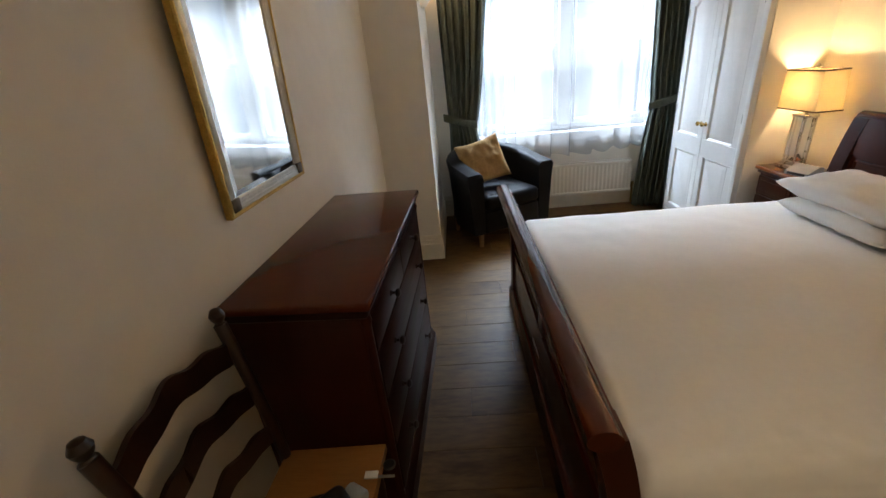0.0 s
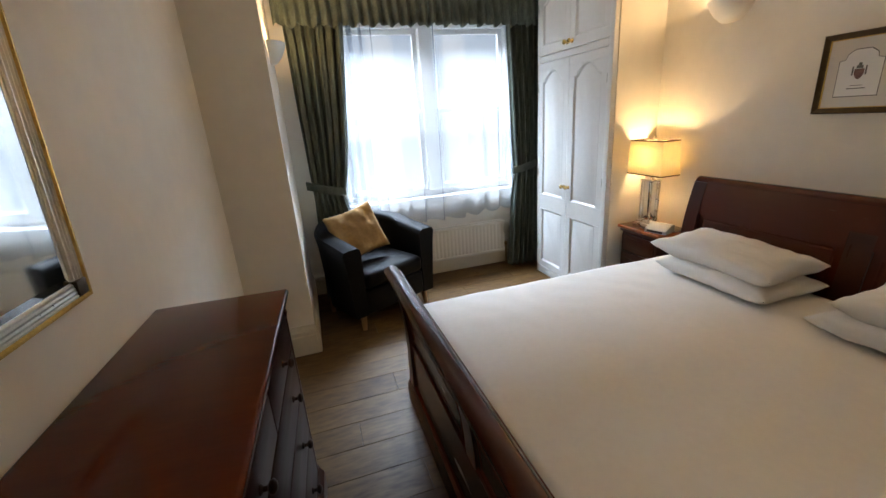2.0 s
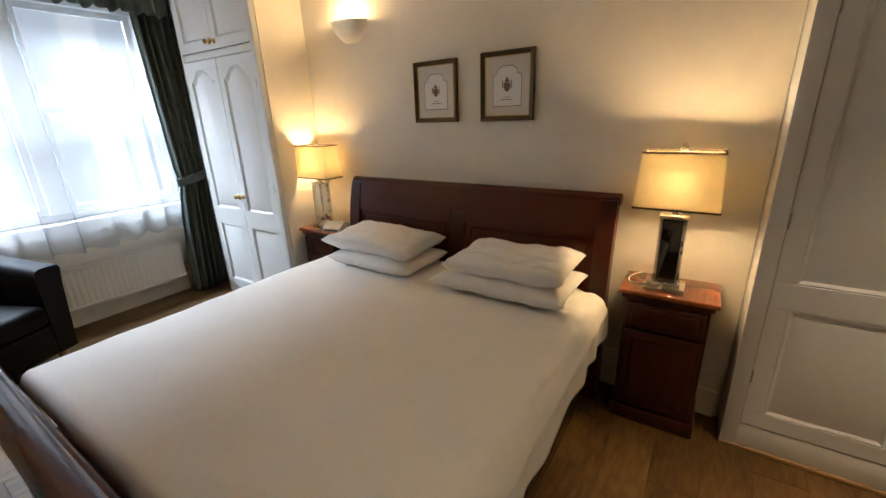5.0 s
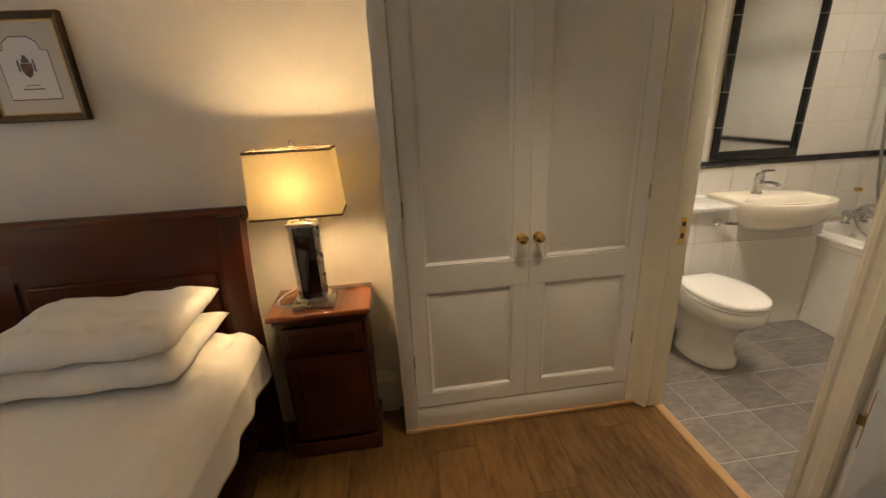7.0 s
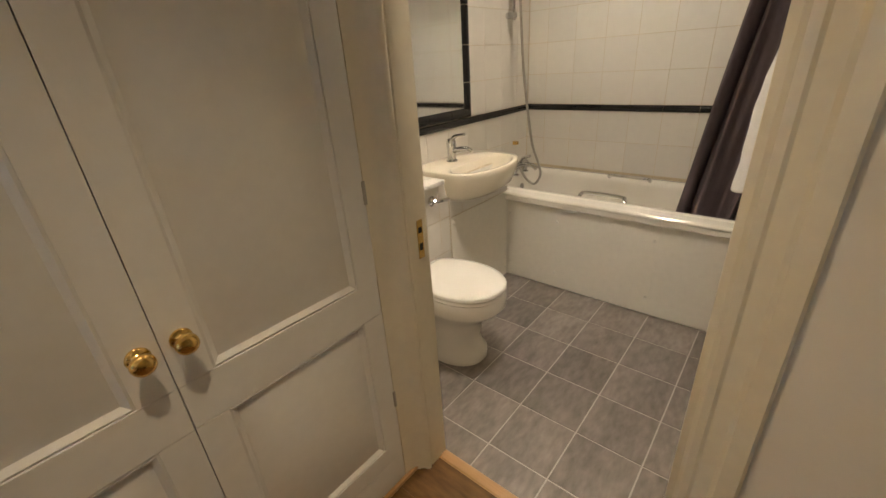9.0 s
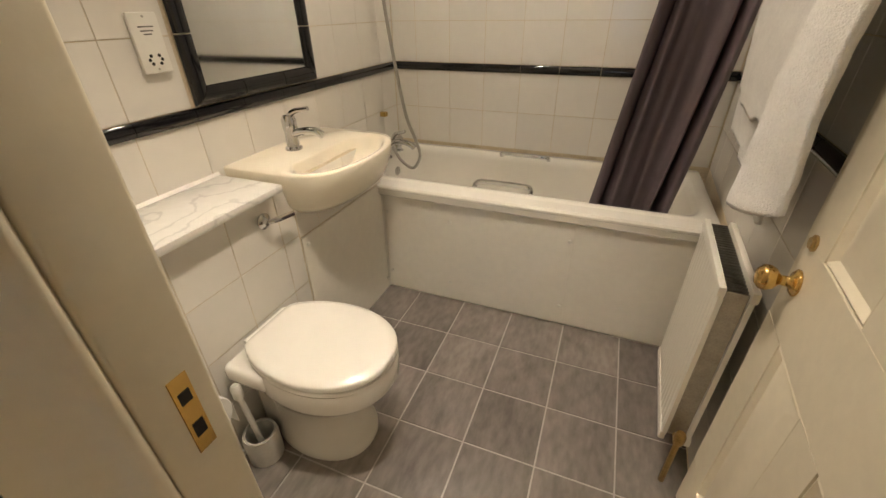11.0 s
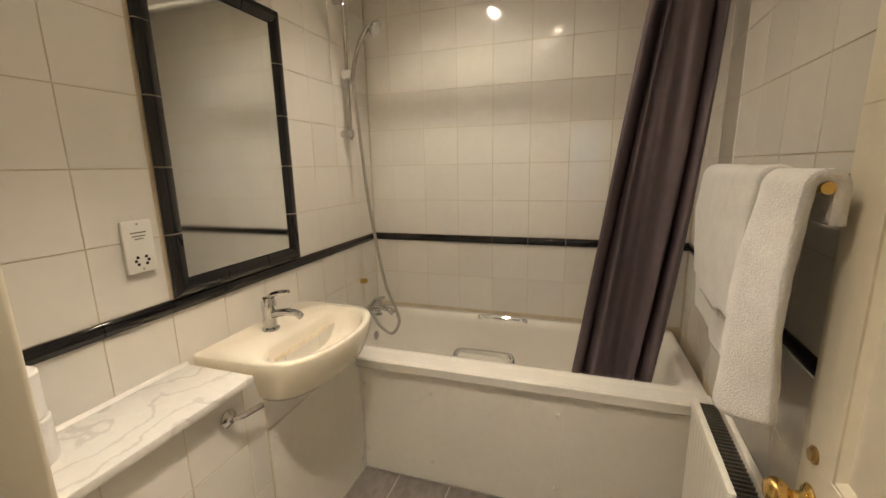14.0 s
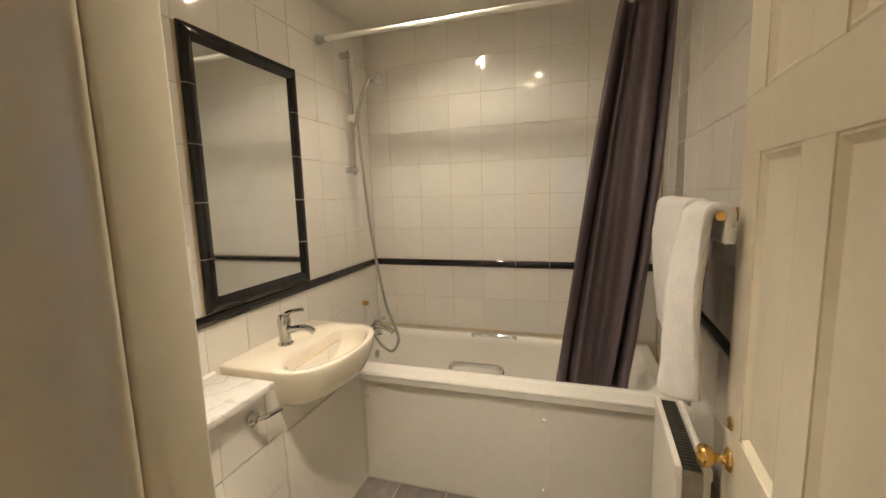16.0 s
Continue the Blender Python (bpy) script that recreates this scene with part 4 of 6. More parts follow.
def framed_print(y0, y1, z0, z1, label):
    yc, zc, w, h = (y0 + y1) / 2, (z0 + z1) / 2, y1 - y0, z1 - z0
    f = thing("framed_print", pose(east(yc) - 0.004, yc, zc, 0, 0, -92.3), label, "picture", "framed prints")
    prof = [(0.0, 0.0), (0.0, -0.022), (0.004, -0.027), (0.010, -0.024), (0.018, -0.017), (0.024, -0.015), (0.027, -0.011), (0.027, 0.0)]
    bm = bmesh.new()
    rings = []
    for o, d in prof:
        rings.append([(sx * (w / 2 - o), d, sz * (h / 2 - o)) for sx, sz in ((-1, -1), (1, -1), (1, 1), (-1, 1))])
    strip(bm, rings, caps=False)
    fr = part("frame", bm, M["bronze"], f, "dark bronzed wooden frame", smooth=20)
    bm = bmesh.new()
    for o in (0.0255,):
        rr = [[(sx * (w / 2 - o - k), d, sz * (h / 2 - o - k)) for sx, sz in ((-1, -1), (1, -1), (1, 1), (-1, 1))] for k, d in ((0, -0.011), (0, -0.014), (0.004, -0.014), (0.004, -0.009))]
        strip(bm, rr, caps=False)
    part("gilt_slip", bm, M["gilt"], f, smooth=20)
    part("mount", box(-w / 2 + 0.026, w / 2 - 0.026, -0.009, -0.004, -h / 2 + 0.026, h / 2 - 0.026), M["mount"], f, smooth=0)
    pw, ph = w * 0.25, h * 0.27
    out = [(-pw, -ph), (pw, -ph), (pw, ph * 0.55), (pw * 0.72, ph * 0.6), (pw * 0.66, ph * 0.82), (pw * 0.35, ph), (-pw * 0.35, ph), (-pw * 0.66, ph * 0.82), (-pw * 0.72, ph * 0.6), (-pw, ph * 0.55)]
    for k, nm, mt, dy in ((1.08, "mount_line", "ink", -0.0093), (1.04, "print", "paper", -0.0100)):
        b2 = bmesh.new()
        strip(b2, [[(x * k, -0.0088, z * k) for x, z in out], [(x * k, dy, z * k) for x, z in out]])
        part(nm, b2, M[mt], f, smooth=0)
    sh = [(-0.24, 0.18), (0.24, 0.18), (0.24, -0.04), (0.14, -0.22), (0, -0.31), (-0.14, -0.22), (-0.24, -0.04)]
    b2 = bmesh.new()
    strip(b2, [[(x * pw, -0.0098, z * ph) for x, z in sh], [(x * pw, -0.0106, z * ph) for x, z in sh]])
    part("crest", b2, M["red_ink"], f, "small printed heraldic shield", smooth=0)
    b2 = bmesh.new()
    for a, b, c, e in ((-0.16, 0.16, 0.2, 0.34), (-0.36, -0.28, -0.1, 0.3), (0.28, 0.36, -0.1, 0.3), (-0.08, 0.08, 0.34, 0.45)):
        bx(b2, a * pw, b * pw, -0.0104, -0.0098, c * ph, e * ph)
    part("crest_mantle", b2, M["ink"], f, smooth=0)
    b2 = bmesh.new()
    bx(b2, -0.45 * pw, 0.45 * pw, -0.0103, -0.0098, -0.72 * ph, -0.68 * ph), bx(b2, -0.3 * pw, 0.3 * pw, -0.0103, -0.0098, -0.58 * ph, -0.555 * ph)
    part("caption_bars", b2, M["ink"], f, smooth=0)
    return f


framed_print(1.715, 2.035, 1.482, 1.838, "small heraldic print in dark bronze frame with cream mount")
framed_print(1.228, 1.552, 1.482, 1.845, "heraldic print in dark bronze frame with cream mount")

# ---- wall lights ----


def wall_light(m, label):
    """A half-bowl plaster uplighter; the wall is at y = 0, the bowl towards -y."""
    w = thing("wall_light", m, label, "wall light", "plaster wall lights")
    prof = [(0.02, -0.13), (0.06, -0.122), (0.105, -0.085), (0.14, -0.035), (0.155, 0.0), (0.148, 0.0), (0.13, -0.035), (0.097, -0.078), (0.055, -0.112), (0.0, -0.118)]
    n = 20
    rings = [[(r * math.cos(math.pi * i / n), -abs(r * 0.75 * math.sin(math.pi * i / n)) - 0.001, z) for r, z in prof] for i in range(n + 1)]
    part("bowl", strip(bmesh.new(), rings), M["plaster"], w)
    part("bulb", lathe([(0.008, -0.06), (0.018, -0.03), (0.016, -0.01), (0.001, 0.0)], 12, pose(0, -0.055, 0)), M["bulb"], w)
    part("back_plate", box(-0.04, 0.04, -0.008, 0.0, -0.09, -0.02, 0.002), M["plaster"], w)
    return w


wall_light(pose(east(2.57) - 0.002, 2.57, 2.14, 0, 0, -92.3), "white plaster half-bowl uplighter, lit, on the bed wall")
wall_light(pose(-0.249, 3.8, 2.14, 0, 0, 90), "white plaster half-bowl uplighter on the pier")

# ---- dresser ----
dr = thing("chest_of_drawers", pose(-0.52, 1.60, 0, 0, 0, -2.8 + 90), "polished dark mahogany chest of drawers against the wall", "chest of drawers")
DW, DD, DH = 1.12, 0.46, 1.0
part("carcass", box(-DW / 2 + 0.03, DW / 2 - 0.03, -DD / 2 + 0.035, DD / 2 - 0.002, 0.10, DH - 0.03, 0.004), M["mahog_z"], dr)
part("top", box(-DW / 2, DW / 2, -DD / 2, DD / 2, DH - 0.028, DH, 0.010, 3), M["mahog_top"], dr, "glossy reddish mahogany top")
part("frieze", box(-DW / 2 + 0.014, DW / 2 - 0.014, -DD / 2 + 0.015, DD / 2 - 0.002, DH - 0.06, DH - 0.0275, 0.010, 3), M["mahog_x_shaded"], dr)
part("base_moulding", profile_x([(-DD / 2 + 0.0, 0.0), (-DD / 2 + 0.0, 0.09), (-DD / 2 + 0.012, 0.105), (-DD / 2 + 0.02, 0.13), (-DD / 2 + 0.04, 0.135), (DD / 2 - 0.003, 0.135), (DD / 2 - 0.003, 0)], -DW / 2 + 0.005, DW / 2 - 0.005), M["mahog_x_shaded"], dr)
z = DH - 0.075
rows = [(0.145, 2), (0.20, 1), (0.21, 1), (0.225, 1)]
for h, n in rows:
    for k in range(n):
        a = -DW / 2 + 0.06 + (DW - 0.12) * k / n + 0.004
        b = -DW / 2 + 0.06 + (DW - 0.12) * (k + 1) / n - 0.004
        d = part("drawer", box(a, b, -DD / 2 + 0.018, -DD / 2 + 0.045, z - h + 0.006, z, 0.005), M["mahog_x_shaded"], dr)
        xs = [(a + b) / 2] if n == 2 else [a + 0.2, b - 0.2]
        for x in xs:
            part("handle", lathe([(0.012, 0), (0.012, 0.004), (0.006, 0.008), (0.006, 0.016), (0.015, 0.022), (0.017, 0.03), (0.010, 0.036), (0.001, 0.037)], 16, pose(x, -DD / 2 + 0.018, z - h / 2, 90)), M["dark_chair"], d, "turned wooden knob")
    z -= h
for s in (-1, 1):
    part("corner_column", lathe([(0.014, 0.135), (0.02, 0.15), (0.016, 0.17), (0.018, 0.5), (0.016, DH - 0.1), (0.021, DH - 0.08), (0.016, DH - 0.06)], 14, pose(s * (DW / 2 - 0.045), -DD / 2 + 0.034, 0)), M["mahog_z"], dr)

# ---- wall mirror ----
mw = thing("wall_mirror", pose(west(1.51) + 0.006, 1.530, 1.203, 2.0, 0, 90 - 2.8), "gilt framed rectangular wall mirror above the dresser", "mirror")
MW, MH = 0.575, 0.99
for nm, mt, prof in (("frame", "gilt", [(0, 0), (0, -0.020), (0.004, -0.026), (0.010, -0.026), (0.015, -0.021), (0.015, -0.010)]),
                     ("silver_moulding", "silver_bead", [(0.0145, -0.010), (0.0145, -0.021), (0.020, -0.024), (0.024, -0.021), (0.029, -0.023), (0.034, -0.020), (0.039, -0.0215), (0.044, -0.018), (0.049, -0.0185), (0.054, -0.014), (0.054, -0.008)])):
    bm = bmesh.new()
    strip(bm, [[(sx * (MW / 2 - o), d, MH / 2 + sz * (MH / 2 - o)) for sx, sz in ((-1, -1), (1, -1), (1, 1), (-1, 1))] for o, d in prof], caps=False)
    part(nm, bm, M[mt], mw, smooth=20)
bm = bmesh.new()
strip(bm, [[(sx * (MW / 2 - o), d, MH / 2 + sz * (MH / 2 - o)) for sx, sz in ((-1, -1), (1, -1), (1, 1), (-1, 1))] for o, d in ((0.053, -0.006), (0.053, -0.012), (0.074, -0.015))])
part("glass", bm, M["mirror"], mw, "bevelled mirror glass", smooth=0)
for sx in (-1, 1):
    part("corner_block", box(sx * (MW / 2 - 0.036) - 0.021, sx * (MW / 2 - 0.036) + 0.021, -0.027, -0.01, 0.016, 0.058, 0.003), M["bronze"], mw, "dark corner block")

# ---- ladder-back chair ----
ch = thing("ladder_back_chair", pose(-0.575, 0.785, 0, 0, 0, 90 - 3), "dark ladder-back wooden chair with amber wooden seat", "chair")
# local: x across, face towards -y
part("seat", sheet(lambda u, v: ((u - 0.5) * (0.47 - 0.05 * v), -0.22 + 0.32 * v, 0.49 - 0.010 * math.sin(math.pi * u) * math.sin(math.pi * v)), 12, 12, 0.028), M["seat_wood"], ch, "worn amber wooden seat")
for s in (-1, 1):
    pts = smooth_path([(s * 0.19, 0.11, 0.0), (s * 0.195, 0.10, 0.45), (s * 0.20, 0.125, 0.75), (s * 0.21, 0.165, 0.985)], 8)
    part("back_post", tube(pts, 0.018, 12), M["dark_chair"], ch)
    part("finial", lathe([(0.018, 0), (0.011, 0.012), (0.018, 0.024), (0.021, 0.036), (0.014, 0.052), (0.001, 0.058)], 14, pose(s * 0.21, 0.165, 0.98)), M["dark_chair"], ch)
    part("leg", lathe([(0.013, 0.0), (0.017, 0.08), (0.021, 0.2), (0.017, 0.3), (0.02, 0.36), (0.018, 0.43)], 14, pose(s * 0.18, -0.19, 0)), M["dark_chair"], ch)
    part("stretcher", tube([(s * 0.185, 0.11, 0.2), (s * 0.18, -0.19, 0.2)], 0.010, 10), M["dark_chair"], ch)
part("stretcher", tube([(-0.18, -0.19, 0.24), (0.18, -0.19, 0.24)], 0.010, 10), M["dark_chair"], ch)
for z0, hh in ((0.63, 0.062), (0.78, 0.066), (0.93, 0.072)):
    yb = 0.125 + (z0 - 0.75) * 0.145

    def slat(u, v, z0=z0, hh=hh, yb=yb):
        x = (u - 0.5) * 0.39
        wave = 0.017 * math.cos(2 * math.pi * (u - 0.5)) + 0.008 * math.cos(6 * math.pi * (u - 0.5)) * (0.5 + 0.5 * v)
        return (x, yb + 0.015 * math.sin(math.pi * u), z0 + hh * (v - 0.5) + wave - 0.01)
    part("back_slat", sheet(slat, 22, 3, 0.014), M["dark_chair"], ch, "wavy ladder slat")

bag = thing("camera_pouch", pose(-0.46, 0.76, 0.4885, 0, 0, 40), "small black padded camera pouch lying on the chair", "bag")
bm = bmesh.new()
bx(bm, -0.07, 0.07, -0.045, 0.045, 0.001, 0.075, 0.022, 4)
part("body", bm, M["black"], bag)
part("strap", tube(smooth_path([(-0.07, 0, 0.05), (-0.13, 0.02, 0.03), (-0.12, 0.09, 0.008), (-0.02, 0.10, 0.008), (0.07, 0.03, 0.03)]), 0.007, 8), M["black"], bag)
lens_ = solid("lens_barrel", lathe([(0.022, 0), (0.024, 0.004), (0.024, 0.05), (0.02, 0.056), (0.001, 0.056)], 20, pose(0, 0, 0)), M["grey_plastic"], "grey metal lens barrel on the chair seat", "lens", pose(-0.42, 0.84, 0.512, 90, 0, 60))
keys = thing("key_ring", pose(-0.37, 0.90, 0.4885), "bunch of keys with white tag on the chair", "keys")
part("tag", box(-0.02, 0.02, -0.012, 0.012, 0.0, 0.008, 0.003), M["plastic_white"], keys)
part("key", box(0.02, 0.07, -0.01, 0.0, 0.0, 0.003, 0.001, 1), M["steel"], keys)
part("fob", lathe([(0.018, 0), (0.02, 0.006), (0.015, 0.01), (0.001, 0.01)], 16, pose(0.05, 0.03, 0)), M["black"], keys)

# ---- tub armchair ----
ac = thing("tub_armchair", pose(0.275, 3.99, 0, 0, 0, 25) @ Matrix.Diagonal((1.14, 1.1, 1.08, 1)), "black leather tub armchair with beech legs near the window", "armchair")


def shell(ro, ri, z0, zt):
    """The U-shaped back and arms."""
    n = 40
    rings = []
    path = []
    for i in range(n + 1):
        s = i / n
        L1, R = 0.30, 0.31
        arc = math.pi * R
        tot = 2 * L1 + arc
        d = s * tot
        if d < L1:
            p, nn, k = (-R, -0.32 + d), (-1, 0), d / L1 * 0.35
        elif d < L1 + arc:
            a = (d - L1) / R
            p, nn, k = (-R * math.cos(a), -0.02 + R * 0.98 * math.sin(a)), (-math.cos(a), math.sin(a)), 0.35 + 0.65 * math.sin(a) ** 0.8
        else:
            e = d - L1 - arc
            p, nn, k = (R, -0.02 - e), (1, 0), (1 - e / L1) * 0.35
        top = 0.645 + 0.115 * k
        path.append((p, nn, top))
    for p, nn, top in path:
        o, i_ = 0.055, -0.055
        flare = 0.03
        rings.append([(p[0] + nn[0] * a, p[1] + nn[1] * a, z) for a, z in (
            (i_, 0.12), (o - 0.015, 0.12), (o - 0.01, 0.2), (o + flare * 0.5, top - 0.12), (o + flare, top - 0.03), (o + flare - 0.012, top - 0.006), (o - 0.03, top), (i_ + 0.03, top), (i_ + 0.008, top - 0.012), (i_, top - 0.05))])
    return strip(bmesh.new(), rings)


part("shell", shell(0.4, 0.3, 0.12, 0.8), M["leather"], ac, "curved black leather back and arms", 50)
part("seat_base", box(-0.255, 0.255, -0.325, 0.24, 0.12, 0.31, 0.02, 3), M["leather"], ac)
part("seat_cushion", box(-0.252, 0.252, -0.345, 0.22, 0.312, 0.445, 0.045, 4), M["leather"], ac, "plump black leather seat cushion")
for x in (-0.28, 0.28):
    for y in (-0.28, 0.17):
        part("leg", tube([(x, y, 0.13), (x * 1.02, y * 1.03, 0.0)], 0.024, 12, None, 0.016), M["beech"], ac, "tapered beech leg")
cush = pillow(pose(0.165, 4.0, 0.69, 66, -10, 22) @ Matrix.Diagonal((1.12, 1.12, 1.05, 1)), 0.40, 0.38, 0.13, "tan suede scatter cushion leaning in the armchair", 9, "")
cush.name = "scatter_cushion"
cush["category"] = "cushion"
cush.data.materials[0] = M["suede"]

bn = thing("waste_bin", pose(-0.50, 2.62, 0), "small white waste bin on the floor behind the dresser", "bin")
part("bucket", lathe([(0.08, 0.0), (0.085, 0.004), (0.105, 0.235), (0.112, 0.245), (0.106, 0.247), (0.1, 0.235), (0.08, 0.01), (0.001, 0.01)], 28), M["plastic_white"], bn)
# ---- bathroom ----
# boxed-in ledge with marble top
BXF, BY0, BY1 = 2.645, -1.303, -2.515
structure("wall_ledge", box(BXF + 0.007, 2.884, BY1, BY0 - 0.0005, 0, 0.815), M["grout"], "tiled boxed-in ledge hiding the cistern")
ms_ = thing("marble_shelf", pose(0, 0, 0), "white grey-veined marble shelf on the tiled ledge", "shelf")
part("slab", box(BXF - 0.03, 2.886, -1.855, BY0 - 0.001, 0.818, 0.842, 0.004), M["marble"], ms_)
part("sealant_bead", profile_y([(2.874, 0.8425), (2.884, 0.8425), (2.884, 0.852)], -1.855, BY0 - 0.004), M["plastic_white"], ms_, "thin white sealant bead")
vp_ = thing("vanity_panel", pose(0, 0, 0), "plain white screwed panel below the basin", "panel")
part("board", box(BXF - 0.001, BXF + 0.0062, BY1, -1.92, 0.002, 0.60, 0.001, 1), M["panel"], vp_)
for y, z in ((-1.945, 0.565), (-1.945, 0.06), (-2.485, 0.565), (-2.485, 0.06)):
    part("screw_cap", lathe([(0.009, 0), (0.009, 0.003), (0.006, 0.0055), (0.001, 0.006)], 12, pose(BXF - 0.001, y, z, 0, -90)), M["plastic_white"], vp_)
part("sealant_bead", profile_z([(BXF - 0.011, -2.503), (BXF - 0.002, -2.503), (BXF - 0.002, -2.494)], 0.003, 0.55), M["plastic_white"], vp_, "white sealant in the corner")
structure("trim_ledge_base", box(BXF - 0.006, BXF + 0.006, -1.919, BY0, 0.0, 0.02, 0.002), M["plastic_white"], "white sealant strip at the floor", 30)

# bath
BT = thing("bathtub", pose(0, 0, 0), "white acrylic bathtub with white panel and chrome grips", "bathtub")
RIM = 0.606
bX0, bX1, bY0, bY1 = 1.208, 2.876, -3.178, -2.545


def rounded(x0, x1, y0, y1, r, n=6):
    pts = []
    for cx, cy, a0 in ((x1 - r, y1 - r, 0), (x0 + r, y1 - r, 90), (x0 + r, y0 + r, 180), (x1 - r, y0 + r, 270)):
        for i in range(n + 1):
            a = radians(a0 + 90 * i / n)
            pts.append((cx + r * math.cos(a), cy + r * math.sin(a)))
    return pts


rings = []
for ins, z, r, sl in ((0.0, RIM - 0.03, 0.012, 0), (0.0, RIM - 0.006, 0.012, 0), (0.006, RIM, 0.014, 0), (0.05, RIM, 0.06, 0), (0.062, RIM - 0.006, 0.09, 0), (0.075, RIM - 0.04, 0.10, 0),
                      (0.10, 0.30, 0.13, 0.06), (0.13, 0.20, 0.14, 0.10), (0.17, 0.165, 0.12, 0.13)):
    rings.append([(x, y, z) for x, y in rounded(bX0 + ins + sl, bX1 - ins - sl * 0.3, bY0 + ins * 0.9, bY1 - ins * 0.9, r)])
tub_ = strip(bmesh.new(), rings, caps=False)
tub_.verts.ensure_lookup_table()
tub_.faces.new(tub_.verts[-len(rings[0]):])
part("tub", tub_, M["ceramic"], BT, smooth=60)
part("front_panel", box(bX0 - 0.004, BXF - 0.003, -2.512, -2.504, 0.004, RIM - 0.06, 0.001, 1), M["panel"], BT, "plain white bath panel in two sheets")
part("panel_joint", box(1.716, 1.722, -2.5042, -2.5015, 0.006, RIM - 0.062, 0.001, 1), M["panel"], BT)
part("rim_rail", profile_x([(-2.552, RIM - 0.001), (-2.484, RIM - 0.003), (-2.476, RIM - 0.012), (-2.476, RIM - 0.022), (-2.482, RIM - 0.026), (-2.482, RIM - 0.052), (-2.488, RIM - 0.058), (-2.552, RIM - 0.06)], bX0 - 0.003, BXF + 0.01), M["ceramic"], BT, "moulded white front edge")
for x in (2.62, 2.288, 1.737, 1.33):
    for z in (0.107, 0.455):
        if x == 1.33:
            continue
        part("screw_cap", lathe([(0.0095, 0), (0.0095, 0.003), (0.006, 0.006), (0.001, 0.007)], 12, pose(x, -2.5037, z, -90)), M["plastic_white"], BT)
for y, zz, lab in ((-3.10, RIM + 0.018, 1), (-2.60, RIM + 0.018, -1)):
    s = 1 if lab > 0 else -1
    pts = smooth_path([(2.20, y - 0.004 * s, zz - 0.02), (2.195, y + 0.018 * s, zz - 0.004), (2.16, y + 0.03 * s, zz + 0.002), (1.98, y + 0.03 * s, zz + 0.002), (1.945, y + 0.018 * s, zz - 0.004), (1.94, y - 0.004 * s, zz - 0.02)], 5)
    part("grip", tube(pts, 0.011, 10), M["chrome"], BT, "chrome bath grip")
mx = thing("bath_mixer_tap", pose(2.79, -2.92, RIM) @ Matrix.Diagonal((1.1, 1, 1, 1)), "chrome bath shower mixer tap on the bath end", "tap")
part("body", tube([(0.0, -0.085, 0.065), (0.0, 0.085, 0.065)], 0.024, 16), M["chrome"], mx)
part("pillar", lathe([(0.026, 0), (0.026, 0.006), (0.017, 0.012), (0.017, 0.05)], 16, pose(0, -0.07, 0)), M["chrome"], mx)
part("pillar", lathe([(0.026, 0), (0.026, 0.006), (0.017, 0.012), (0.017, 0.05)], 16, pose(0, 0.07, 0)), M["chrome"], mx)
part("spout", tube(smooth_path([(0, 0, 0.065), (-0.05, 0, 0.075), (-0.10, 0, 0.065), (-0.125, 0, 0.045)]), 0.016, 12), M["chrome"], mx)
part("lever", tube([(0.0, 0.0, 0.085), (-0.02, 0.0, 0.115), (-0.075, 0.0, 0.135)], 0.010, 10), M["chrome"], mx)
part("overflow", lathe([(0.026, 0), (0.026, 0.006), (0.02, 0.01), (0.001, 0.01)], 20, pose(-0.015, 0.0, -0.10, 0, -90)), M["chrome"], mx)

sh = thing("shower_set", pose(0, 0, 0), "chrome shower rail with hand shower and hose", "shower")
part("rail", tube([(2.835, -2.89, 1.60), (2.835, -2.89, 2.29)], 0.010, 12), M["chrome"], sh)
for z in (1.63, 2.265):
    part("rail_bracket", tube([(2.888, -2.89, z), (2.822, -2.89, z)], 0.019, 14), M["chrome"], sh)
part("slider", box(2.805, 2.86, -2.91, -2.872, 1.90, 1.94, 0.008), M["plastic_white"], sh)
part("hand_shower", tube(smooth_path([(2.80, -2.868, 1.87), (2.782, -2.88, 1.97), (2.755, -2.90, 2.07), (2.715, -2.915, 2.135)]), 0.012, 12), M["chrome"], sh)
part("shower_head", lathe([(0.014, -0.012), (0.036, 0.004), (0.041, 0.016), (0.038, 0.022), (0.001, 0.024)], 24, pose(2.69, -2.918, 2.135, 0, -125)), M["chrome"], sh)
hose = smooth_path([(2.79, -2.868, 1.88), (2.765, -2.855, 1.63), (2.737, -2.85, 1.33), (2.704, -2.85, 1.09), (2.659, -2.85, 0.845), (2.61, -2.85, 0.72), (2.588, -2.85, 0.635), (2.635, -2.855, 0.562), (2.712, -2.87, 0.59), (2.775, -2.89, 0.655)], 12)
part("hose", tube(hose, 0.0085, 8), M["steel"], sh, "ribbed chrome shower hose")

# basin
bs = thing("wash_basin", pose(0, 0, 0), "cream semi-recessed ceramic wash basin with chrome tap", "basin")
BC, BTOP = (2.76, -2.165), 0.862


def basin_outline(k, dy=0.0):
    """Straight sides at the wall, a rounded bow to the front."""
    pts = []
    hw, x_back, x_side, x_front = 0.285 * k, 2.884, 2.66, 2.45
    for i in range(57):
        a = -math.pi / 2 + math.pi * i / 56
        pts.append((x_side - (x_side - x_front) * (1 - (1 - k) * 0.6) * math.cos(a) ** 0.6 if math.cos(a) > 0 else x_side, BC[1] + hw * math.sin(a)))
    return [(x_back, BC[1] - hw)] + pts + [(x_back, BC[1] + hw)]


o = basin_outline(1.0)


